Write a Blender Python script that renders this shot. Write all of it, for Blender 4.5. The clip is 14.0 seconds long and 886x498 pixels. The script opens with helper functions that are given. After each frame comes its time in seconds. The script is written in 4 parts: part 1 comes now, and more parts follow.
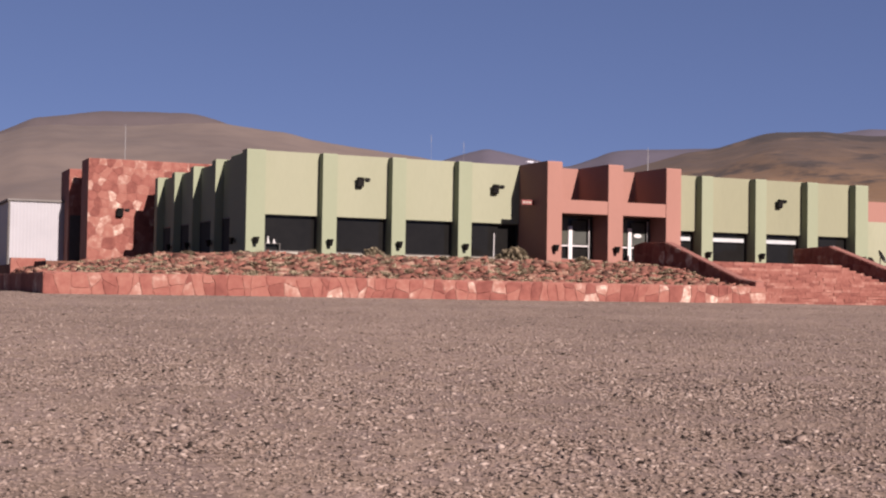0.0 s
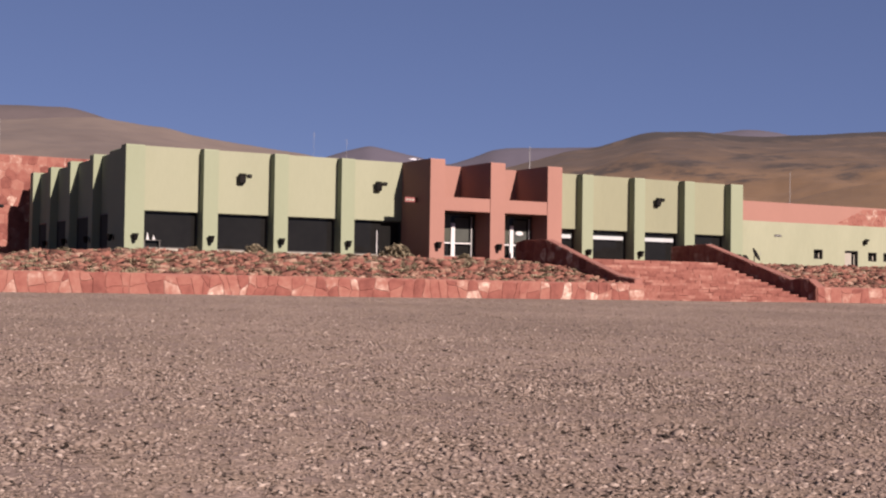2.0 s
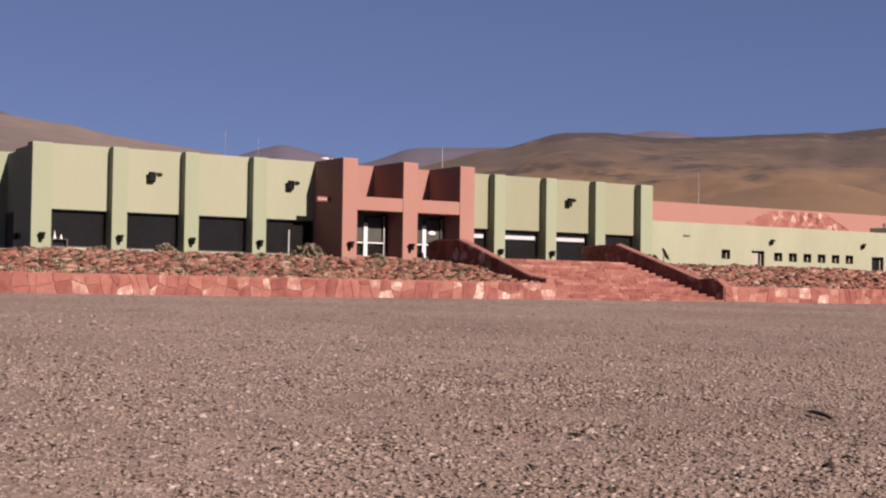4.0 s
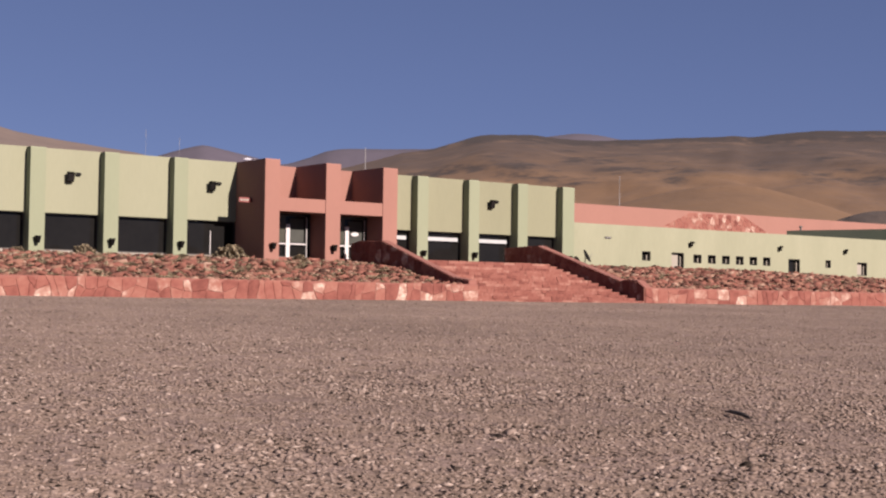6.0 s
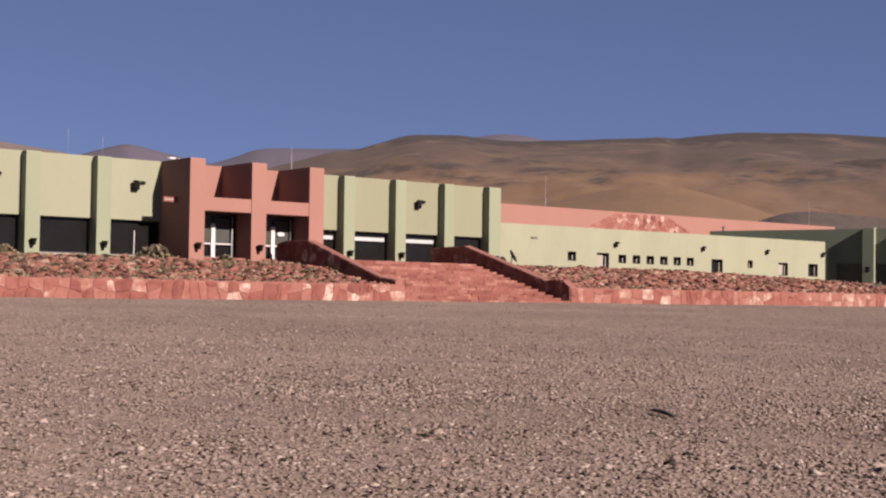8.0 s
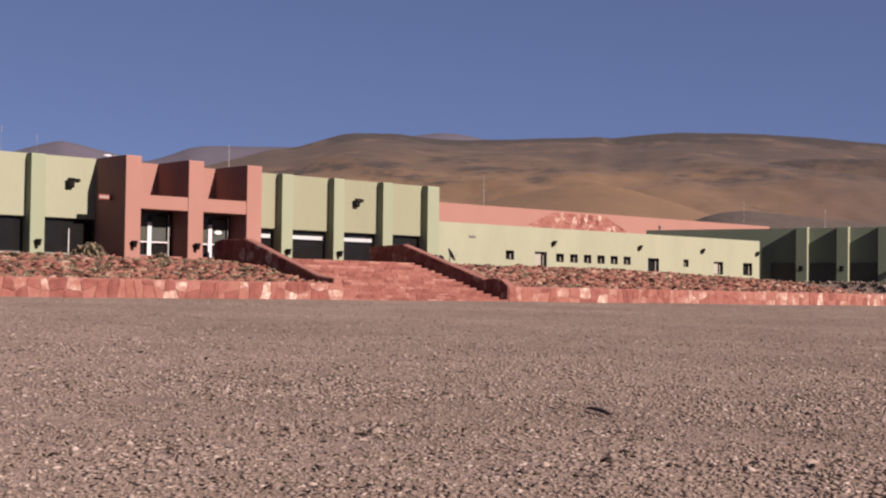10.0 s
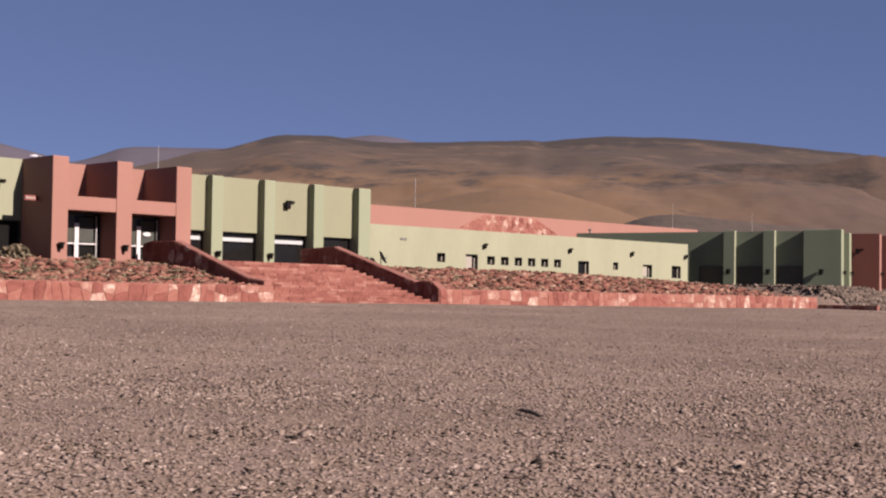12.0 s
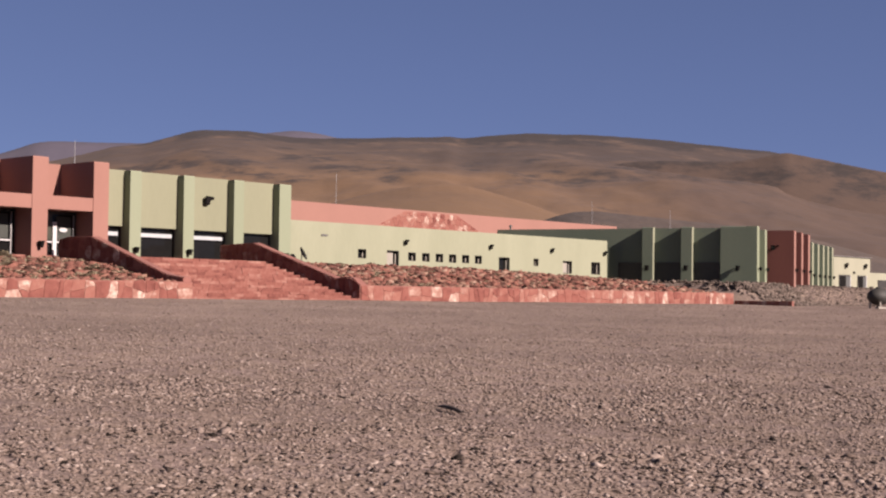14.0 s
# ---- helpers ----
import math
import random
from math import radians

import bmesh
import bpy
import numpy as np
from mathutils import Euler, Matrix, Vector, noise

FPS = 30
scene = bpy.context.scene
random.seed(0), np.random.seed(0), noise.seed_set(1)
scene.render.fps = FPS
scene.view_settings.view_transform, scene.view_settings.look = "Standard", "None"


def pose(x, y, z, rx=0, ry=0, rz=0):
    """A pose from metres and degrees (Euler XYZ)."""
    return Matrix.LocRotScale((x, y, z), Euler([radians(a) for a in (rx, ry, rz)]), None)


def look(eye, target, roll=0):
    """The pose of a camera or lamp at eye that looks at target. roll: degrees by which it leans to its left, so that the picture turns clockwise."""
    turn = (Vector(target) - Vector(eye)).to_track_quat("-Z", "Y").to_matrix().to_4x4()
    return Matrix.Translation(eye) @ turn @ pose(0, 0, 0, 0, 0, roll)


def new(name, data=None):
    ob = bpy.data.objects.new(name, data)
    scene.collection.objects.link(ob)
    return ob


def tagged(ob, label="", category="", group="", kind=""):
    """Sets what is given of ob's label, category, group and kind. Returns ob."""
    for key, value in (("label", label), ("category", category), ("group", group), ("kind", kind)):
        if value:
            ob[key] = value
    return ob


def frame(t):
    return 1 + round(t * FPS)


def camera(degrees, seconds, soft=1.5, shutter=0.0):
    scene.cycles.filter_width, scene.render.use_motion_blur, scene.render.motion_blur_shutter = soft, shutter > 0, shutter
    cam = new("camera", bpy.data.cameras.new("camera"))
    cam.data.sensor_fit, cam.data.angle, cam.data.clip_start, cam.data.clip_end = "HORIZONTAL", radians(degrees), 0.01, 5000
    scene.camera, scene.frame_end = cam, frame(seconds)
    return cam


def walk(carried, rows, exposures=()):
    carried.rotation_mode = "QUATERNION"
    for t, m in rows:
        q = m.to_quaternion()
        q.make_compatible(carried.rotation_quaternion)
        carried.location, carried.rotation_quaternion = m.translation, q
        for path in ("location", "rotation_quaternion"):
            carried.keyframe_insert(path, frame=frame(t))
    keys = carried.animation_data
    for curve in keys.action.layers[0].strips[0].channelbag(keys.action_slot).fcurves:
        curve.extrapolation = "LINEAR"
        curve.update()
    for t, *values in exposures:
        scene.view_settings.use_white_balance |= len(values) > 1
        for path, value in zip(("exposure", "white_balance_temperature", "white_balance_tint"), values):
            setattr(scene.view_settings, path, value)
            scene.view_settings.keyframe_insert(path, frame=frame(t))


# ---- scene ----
# ---- camera: one slow pan to the right from a fixed stand ----
EYE = (0.0, 0.0, 1.4)
PAN = [  # seconds, heading from +Y towards +X, tilt up, lean (degrees)
    (0.0, 24.032, 1.817, 0.981), (0.5, 25.316, 1.787, 1.021), (1.0, 26.961, 1.825, 1.004),
    (1.5, 27.964, 1.808, 0.924), (2.0, 28.921, 1.778, 0.927), (2.5, 29.832, 1.900, 1.009),
    (3.0, 30.701, 1.906, 1.001), (3.2, 31.160, 1.861, 0.960), (5.3, 34.305, 1.962, 0.940), (5.5, 34.671, 1.964, 0.936),
    (6.0, 35.785, 1.928, 0.881), (6.5, 36.559, 1.937, 0.896), (7.0, 37.376, 1.996, 0.880),
    (7.5, 37.976, 2.006, 0.852), (8.0, 38.843, 1.975, 0.814), (8.2, 39.138, 1.976, 0.815), (10.3, 41.836, 1.978, 0.823), (10.5, 42.136, 2.006, 0.823),
    (11.0, 42.911, 2.094, 0.727), (11.5, 43.584, 1.984, 0.800), (12.0, 44.285, 2.101, 0.855),
    (12.5, 45.173, 1.972, 0.805), (13.0, 45.918, 1.938, 0.777), (13.5, 46.746, 1.990, 0.788),
    (14.0, 47.581, 1.992, 0.786)]
cam = camera(35.76, 14.0, soft=2.2)
walk(cam, [(t, pose(*EYE, 90 + tilt, 0, -turn) @ pose(0, 0, 0, 0, 0, lean)) for t, turn, tilt, lean in PAN],
     exposures=[(0.0, 1.04, 6660, 27), (1.0, 1.03, 6790, 27), (2.5, 1.02, 6820, 27), (8.0, 1.01, 6820, 27), (11.0, 1.01, 6800, 27), (14.0, 1.06, 6770, 27)])

# ---- daylight ----
SUN_WAY = Vector((-0.265, 1.79, -1.0)).normalized()
world = bpy.data.worlds.new("clear_mountain_sky")
scene.world = world
world.use_nodes = True
wn = world.node_tree.nodes
sky = wn.new("ShaderNodeTexSky")
sky.sky_type = 'NISHITA'
sky.sun_disc = False
sky.sun_elevation = math.asin(-SUN_WAY.z)
sky.sun_rotation = math.atan2(-SUN_WAY.x, -SUN_WAY.y)
sky.altitude = 3400
sky.air_density = 0.62
sky.dust_density = 0.4
sky.ozone_density = 1.6
haze = wn.new("ShaderNodeMix")  # a violet-blue haze that thins with height
haze.data_type = 'RGBA'
haze.inputs["B"].default_value = (1.70, 2.70, 5.62, 1)
heading, parts_, layer = wn.new("ShaderNodeTexCoord"), wn.new("ShaderNodeSeparateXYZ"), wn.new("ShaderNodeMapRange")
layer.interpolation_type = 'SMOOTHSTEP'
for socket, v in zip(layer.inputs[1:5], (0.02, 0.62, 0.62, 0.08)):
    socket.default_value = v
world.node_tree.links.new(heading.outputs["Generated"], parts_.inputs[0])
world.node_tree.links.new(parts_.outputs[2], layer.inputs[0])
world.node_tree.links.new(layer.outputs[0], haze.inputs["Factor"])
world.node_tree.links.new(sky.outputs[0], haze.inputs["A"])
world.node_tree.links.new(haze.outputs["Result"], wn["Background"].inputs[0])
wn["Background"].inputs[1].default_value = 0.0345
sun = new("sun", bpy.data.lights.new("sun", 'SUN'))
sun.data.energy = 5.0
sun.data.angle = radians(0.53)
sun.data.color = (1.0, 0.92, 0.80)
sun.matrix_world = look((0, 0, 60), Vector((0, 0, 60)) + SUN_WAY)


# ---- materials ----
def material(name, dark, light, scale=1.0, fine=40.0, rough=0.85, bump=0.15, depth=0.02, metal=0.0,
             spread=0.0, by="none", streak=1.0, low=0.3, high=0.7, fine_mix=0.35):
    """Two scales of variation between two colours, with a fine relief. by: what else varies it piece by piece."""
    m = bpy.data.materials.new(name)
    m.use_nodes = True
    nt, n = m.node_tree, m.node_tree.nodes
    bsdf = n["Principled BSDF"]
    geo = n.new("ShaderNodeNewGeometry")
    mp = n.new("ShaderNodeMapping")
    mp.inputs["Scale"].default_value = (1.0, 1.0, streak)
    nt.links.new(geo.outputs["Position"], mp.inputs[0])
    big, small = n.new("ShaderNodeTexNoise"), n.new("ShaderNodeTexNoise")
    for node, s in ((big, scale), (small, fine)):
        node.inputs["Scale"].default_value = s
        node.inputs["Detail"].default_value = 5
        nt.links.new(mp.outputs[0], node.inputs["Vector"])
    mix = n.new("ShaderNodeMix")
    mix.inputs["Factor"].default_value = fine_mix
    nt.links.new(big.outputs[0], mix.inputs["A"])
    nt.links.new(small.outputs[0], mix.inputs["B"])
    value = mix.outputs["Result"]
    if by != "none":
        src = n.new("ShaderNodeObjectInfo").outputs["Random"] if by == "object" else geo.outputs["Random Per Island"]
        add = n.new("ShaderNodeMath")
        add.operation = 'MULTIPLY_ADD'
        nt.links.new(src, add.inputs[0])
        add.inputs[1].default_value = spread
        sub = n.new("ShaderNodeMath")
        sub.operation = 'ADD'
        sub.inputs[1].default_value = -spread / 2
        nt.links.new(value, sub.inputs[0])
        nt.links.new(sub.outputs[0], add.inputs[2])
        value = add.outputs[0]
    ramp = n.new("ShaderNodeValToRGB")
    ramp.color_ramp.elements[0].position, ramp.color_ramp.elements[1].position = low, high
    ramp.color_ramp.elements[0].color, ramp.color_ramp.elements[1].color = (*dark, 1), (*light, 1)
    nt.links.new(value, ramp.inputs[0])
    nt.links.new(ramp.outputs[0], bsdf.inputs["Base Color"])
    bsdf.inputs["Roughness"].default_value, bsdf.inputs["Metallic"].default_value = rough, metal
    if bump:
        b = n.new("ShaderNodeBump")
        b.inputs["Strength"].default_value, b.inputs["Distance"].default_value = bump, depth
        nt.links.new(small.outputs[0], b.inputs["Height"])
        nt.links.new(b.outputs[0], bsdf.inputs["Normal"])
    return m


def stops(m, rows):
    """Replace the colours of a material's ramp."""
    ramp = [x for x in m.node_tree.nodes if x.type == 'VALTORGB'][0].color_ramp
    while len(ramp.elements) > 1:
        ramp.elements.remove(ramp.elements[0])
    ramp.elements[0].position, ramp.elements[0].color = rows[0][0], (*rows[0][1], 1)
    for p, c in rows[1:]:
        ramp.elements.new(p).color = (*c, 1)
    return m


M_GREEN = material("sage_green_render", (0.163, 0.189, 0.124), (0.184, 0.211, 0.143), 0.35, 9.0, 0.9, 0.12, 0.01, streak=0.35)
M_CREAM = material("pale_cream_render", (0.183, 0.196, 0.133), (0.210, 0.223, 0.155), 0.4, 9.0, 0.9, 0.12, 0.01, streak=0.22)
M_TAN = material("sand_coloured_render", (0.158, 0.166, 0.108), (0.186, 0.194, 0.127), 0.4, 9.0, 0.9, 0.12, 0.01, streak=0.22)
M_BGREEN = material("pale_green_render", (0.1840, 0.1970, 0.1329), (0.2266, 0.2383, 0.1658), 0.45, 7.0, 0.9, 0.12, 0.01, streak=0.22)
M_WHITE = material("whitewashed_render", (0.212, 0.214, 0.156), (0.250, 0.252, 0.186), 0.4, 7.0, 0.9, 0.12, 0.01, streak=0.3)
# entrance red, darkened in colour for the sides that lie in shade
M_SHADERED = material("shade_darkened_red_render", (0.106, 0.032, 0.025), (0.128, 0.040, 0.031), 0.4, 8.0, 0.9, 0.12, 0.01, streak=0.4)
M_PINK = material("salmon_pink_render", (0.2057, 0.1021, 0.0801), (0.2316, 0.1146, 0.0903), 0.5, 8.0, 0.9, 0.15, 0.01, streak=0.3)
# green with the shade of the east building's faces put into its colour
M_SHADEGREEN = material("shade_darkened_green_render", (0.096, 0.124, 0.088), (0.120, 0.150, 0.106), 0.4, 8.0, 0.9, 0.12, 0.01, streak=0.4)
M_CONC = material("pale_concrete", (0.2112, 0.1986, 0.1672), (0.2606, 0.2418, 0.2112), 1.0, 14.0, 0.9, 0.2)
M_ROOF = material("grey_roof_felt", (0.0989, 0.0926, 0.0871), (0.1366, 0.1303, 0.124), 1.0, 20.0, 0.9, 0.2)
M_FRAME = material("white_lacquered_metal", (0.3925, 0.3925, 0.3925), (0.4553, 0.4553, 0.4553), 2.0, 30.0, 0.4, 0.02)
M_DARKFRAME = material("dark_bronze_metal", (0.0236, 0.022, 0.0196), (0.0393, 0.0353, 0.0314), 3.0, 30.0, 0.5, 0.02)
M_BLACK = material("black_painted_metal", (0.0030, 0.0030, 0.0030), (0.0065, 0.0062, 0.0058), 4.0, 40.0, 0.55, 0.05)
M_DRUM = material("weathered_dark_drum", (0.0141, 0.0141, 0.0126), (0.0432, 0.0393, 0.033), 1.2, 9.0, 0.7, 0.3)
M_BLACK.node_tree.nodes["Principled BSDF"].inputs["Specular IOR Level"].default_value = 0.12
M_GLASS = material("dark_tinted_glass", (0.0070, 0.0070, 0.0070), (0.0110, 0.0108, 0.0105), 0.5, 3.0, 0.06, 0.0)
M_GLASS.node_tree.nodes["Principled BSDF"].inputs["Specular IOR Level"].default_value = 0.14
# tinted glass whose paler base colour stands in for reflections
M_REFLECTGLASS = material("reflection_paled_glass", (0.040, 0.042, 0.034), (0.060, 0.061, 0.048), 0.5, 3.0, 0.25, 0.0)
M_REFLECTGLASS.node_tree.nodes["Principled BSDF"].inputs["Specular IOR Level"].default_value = 0.15
M_SHADEGLASS = material("shaded_glass", (0.044, 0.048, 0.044), (0.060, 0.064, 0.058), 0.5, 3.0, 0.7, 0.0)
M_SHADEGLASS.node_tree.nodes["Principled BSDF"].inputs["Specular IOR Level"].default_value = 0.0
M_LENS = material("lamp_glass", (0.006, 0.006, 0.006), (0.010, 0.010, 0.010), 4.0, 30.0, 0.2, 0.0)
M_BLIND = material("white_roller_blind", (0.2826, 0.3062, 0.314), (0.3454, 0.369, 0.3768), 2.0, 40.0, 0.8, 0.05)
M_PLAQUE = material("red_enamel", (0.150, 0.034, 0.032), (0.180, 0.044, 0.040), 3.0, 30.0, 0.4, 0.02)
M_LEAF = material("grey_painted_metal", (0.060, 0.064, 0.062), (0.082, 0.086, 0.083), 2.0, 20.0, 0.6, 0.03)
M_MAST = material("galvanised_steel", (0.1963, 0.1963, 0.1963), (0.2591, 0.2591, 0.2591), 2.0, 30.0, 0.5, 0.02, metal=0.3)
M_SHED = material("white_corrugated_sheet", (0.222, 0.228, 0.246), (0.262, 0.268, 0.288), 0.6, 12.0, 0.55, 0.05)
M_STONE = stops(material("red_quarry_stone", (0.2481, 0.062, 0.062), (0.3721, 0.186, 0.124), 2.4, 7.0, 0.9, 0.6, 0.04, by="object", spread=0.62, fine_mix=0.3),
                [(0.12, (0.1217, 0.0432, 0.0353)), (0.38, (0.1821, 0.0691, 0.055)), (0.6, (0.2135, 0.0926, 0.0722)), (0.69, (0.2237, 0.1068, 0.084)),
                 (0.81, (0.2904, 0.1845, 0.1492)), (0.92, (0.4239, 0.3376, 0.2826))])
M_MORTAR = material("dark_red_mortar", (0.1452, 0.0573, 0.0455), (0.2198, 0.0926, 0.073), 1.2, 20.0, 0.95, 0.4)
M_STEP = stops(material("red_stone_paving", (0.124, 0.062, 0.062), (0.2481, 0.124, 0.062), 1.6, 6.0, 0.9, 0.6, 0.03, by="object", spread=0.34, fine_mix=0.5),
               [(0.2, (0.1052, 0.0385, 0.0314)), (0.42, (0.1672, 0.0652, 0.0518)), (0.6, (0.2049, 0.0903, 0.0714)), (0.8, (0.2732, 0.1554, 0.124))])
M_ROCK = stops(material("mixed_red_rubble", (0.3, 0.1, 0.1), (0.5, 0.3, 0.2), 0.5, 9.0, 0.95, 0.5, 0.03, by="island", spread=0.72),
               [(0.16, (0.050, 0.029, 0.022)), (0.27, (0.118, 0.054, 0.042)), (0.44, (0.158, 0.068, 0.052)), (0.60, (0.192, 0.084, 0.064)), (0.74, (0.186, 0.108, 0.078)),
                (0.90, (0.270, 0.186, 0.142))])
M_GREYROCK = stops(material("grey_brown_rubble", (0.124, 0.124, 0.124), (0.2481, 0.2481, 0.2481), 2.0, 18.0, 0.95, 0.5, 0.03, by="island", spread=0.9),
                   [(0.1, (0.0495, 0.04, 0.0345)), (0.5, (0.0989, 0.0777, 0.0652)), (0.9, (0.1672, 0.1335, 0.1115))])
M_PEBBLE = stops(material("desert_pebbles", (0.2, 0.15, 0.13), (0.4, 0.33, 0.28), 8.0, 60.0, 0.9, 0.3, 0.004, by="island", spread=1.0),
                 [(0.035, (0.014, 0.011, 0.009)), (0.08, (0.066, 0.050, 0.041)), (0.14, (0.134, 0.101, 0.084)), (0.50, (0.172, 0.133, 0.113)),
                  (0.89, (0.206, 0.163, 0.140)), (0.98, (0.300, 0.247, 0.215))])
M_SOIL = material("dry_red_soil", (0.0926, 0.0447, 0.0322), (0.1366, 0.0746, 0.0557), 0.8, 12.0, 0.95, 0.6, 0.05)
M_GRASS = material("dry_tussock_grass", (0.120, 0.098, 0.060), (0.270, 0.225, 0.150), 1.0, 8.0, 0.9, 0.0, by="island", spread=0.8)
M_TWIG = material("weathered_dark_wood", (0.022, 0.0173, 0.0149), (0.0557, 0.0432, 0.0369), 6.0, 60.0, 0.9, 0.3)


def gravel_material():
    m = material("fine_desert_gravel", (0.140, 0.106, 0.088), (0.240, 0.186, 0.155), 0.25, 26.0, 0.95, 0.9, 0.02, fine_mix=0.7, low=0.34, high=0.68)
    nt, n = m.node_tree, m.node_tree.nodes
    geo = [x for x in n if x.type == 'NEW_GEOMETRY'][0]
    ramp = [x for x in n if x.type == 'VALTORGB'][0]
    bsdf = n["Principled BSDF"]
    last = ramp.outputs[0]
    for s, lo, hi, k in ((30.0, 0.60, 1.34, 0.8), (13.0, 0.72, 1.24, 0.7), (0.9, 0.86, 1.12, 0.7), (0.12, 0.8, 1.15, 0.8)):
        vor = n.new("ShaderNodeTexVoronoi") if s > 1 else n.new("ShaderNodeTexNoise")
        vor.inputs["Scale"].default_value = s
        nt.links.new(geo.outputs["Position"], vor.inputs["Vector"])
        rng = n.new("ShaderNodeMapRange")
        rng.inputs["To Min"].default_value, rng.inputs["To Max"].default_value = lo, hi
        if s > 1:
            sep = n.new("ShaderNodeSeparateColor")
            nt.links.new(vor.outputs["Color"], sep.inputs[0])
            nt.links.new(sep.outputs[0], rng.inputs[0])
        else:
            nt.links.new(vor.outputs[0], rng.inputs[0])
            rng.inputs["From Min"].default_value, rng.inputs["From Max"].default_value = 0.3, 0.7
        mul = n.new("ShaderNodeMix")
        mul.data_type, mul.blend_type = 'RGBA', 'MULTIPLY'
        mul.inputs["Factor"].default_value = k
        nt.links.new(last, mul.inputs["A"])
        nt.links.new(rng.outputs[0], mul.inputs["B"])
        last = mul.outputs["Result"]
    tone = n.new("ShaderNodeTexNoise")  # mauve and tan drifts
    tone.inputs["Scale"].default_value, tone.inputs["Detail"].default_value = 1.7, 6
    nt.links.new(geo.outputs["Position"], tone.inputs["Vector"])
    hue = n.new("ShaderNodeValToRGB")
    hue.color_ramp.elements[0].position, hue.color_ramp.elements[1].position = 0.40, 0.60
    hue.color_ramp.elements[0].color, hue.color_ramp.elements[1].color = (0.95, 0.94, 0.99, 1), (1.05, 1.04, 1.0, 1)
    nt.links.new(tone.outputs[0], hue.inputs[0])
    drift = n.new("ShaderNodeMix")
    drift.data_type, drift.blend_type = 'RGBA', 'MULTIPLY'
    drift.inputs["Factor"].default_value = 1.0
    nt.links.new(last, drift.inputs["A"])
    nt.links.new(hue.outputs[0], drift.inputs["B"])
    nt.links.new(drift.outputs["Result"], bsdf.inputs["Base Color"])
    return m


M_GRAVEL = gravel_material()
for dusty in (M_GRAVEL, M_PEBBLE, M_ROCK, M_GREYROCK, M_SOIL):
    dusty.node_tree.nodes["Principled BSDF"].inputs["Diffuse Roughness"].default_value = 0.06
for dusty in (M_GRAVEL, M_PEBBLE, M_ROCK, M_GREYROCK, M_SOIL, M_STONE, M_STEP):
    dusty.node_tree.nodes["Principled BSDF"].inputs["Specular IOR Level"].default_value = 0.12


def ridge_material():
    """Smooth tan sand below, greyer scree above, darker mauve to the east, dark rock in bands along the crest and half
    way up.
    """
    m = material("ochre_desert_slope", (0.100, 0.059, 0.031), (0.130, 0.076, 0.040), 0.004, 0.02, 0.98, 0.5, 6.0, fine_mix=0.3)
    nt, n = m.node_tree, m.node_tree.nodes
    bsdf = n["Principled BSDF"]
    bsdf.inputs["Diffuse Roughness"].default_value = 0.3
    geo = [x for x in n if x.type == 'NEW_GEOMETRY'][0]
    ramp = [x for x in n if x.type == 'VALTORGB'][0]

    def math_node(op, a, b):
        k = n.new("ShaderNodeMath")
        k.operation = op
        for socket, v in zip(k.inputs, (a, b)):
            if isinstance(v, float):
                socket.default_value = v
            else:
                nt.links.new(v, socket)
        return k.outputs[0]

    def ranged(v, a, b, c=0.0, d=1.0):
        k = n.new("ShaderNodeMapRange")
        k.interpolation_type = 'SMOOTHSTEP'
        for socket, w in zip(k.inputs[1:5], (a, b, c, d)):
            socket.default_value = w
        nt.links.new(v, k.inputs[0])
        return k.outputs[0]

    def mixed(f, a, b):
        k = n.new("ShaderNodeMix")
        k.data_type = 'RGBA'
        nt.links.new(f, k.inputs["Factor"])
        nt.links.new(a, k.inputs["A"])
        k.inputs["B"].default_value = (*b, 1)
        return k.outputs["Result"]

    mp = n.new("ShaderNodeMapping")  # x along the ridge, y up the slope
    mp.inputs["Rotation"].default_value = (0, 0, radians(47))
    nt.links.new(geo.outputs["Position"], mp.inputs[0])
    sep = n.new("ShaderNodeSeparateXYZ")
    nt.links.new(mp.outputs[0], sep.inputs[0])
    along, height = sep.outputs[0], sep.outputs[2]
    long = n.new("ShaderNodeMapping")  # beds of rock and scree lie along the ridge
    long.inputs["Scale"].default_value = (0.5, 0.3, 1.2)
    nt.links.new(mp.outputs[0], long.inputs[0])

    def cloud(scale, detail, rough=0.6):
        k = n.new("ShaderNodeTexNoise")
        k.inputs["Scale"].default_value, k.inputs["Detail"].default_value, k.inputs["Roughness"].default_value = scale, detail, rough
        nt.links.new(long.outputs[0], k.inputs["Vector"])
        return k.outputs[0]

    slow, beds, grit = cloud(0.009, 3.0), cloud(0.034, 7.0, 0.62), cloud(0.13, 6.0, 0.7)
    uneven = math_node('ADD', height, math_node('MULTIPLY', math_node('SUBTRACT', slow, 0.5), 130.0))
    upper = ranged(uneven, 108.0, 172.0)
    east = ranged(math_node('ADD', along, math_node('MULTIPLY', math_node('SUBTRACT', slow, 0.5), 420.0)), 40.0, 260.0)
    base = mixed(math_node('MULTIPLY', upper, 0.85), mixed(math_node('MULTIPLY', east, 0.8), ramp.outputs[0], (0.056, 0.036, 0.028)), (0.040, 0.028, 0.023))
    stripes = mixed(math_node('MULTIPLY', ranged(beds, 0.46, 0.62, 0.0, 0.5), ranged(uneven, 60.0, 150.0, 0.25, 1.0)), base, (0.044, 0.031, 0.026))
    stripes = mixed(math_node('MULTIPLY', ranged(beds, 0.47, 0.36), math_node('MULTIPLY', upper, 0.5)), stripes, (0.100, 0.064, 0.043))
    crest = ranged(height, 180.0, 222.0, 0.0, 0.26)
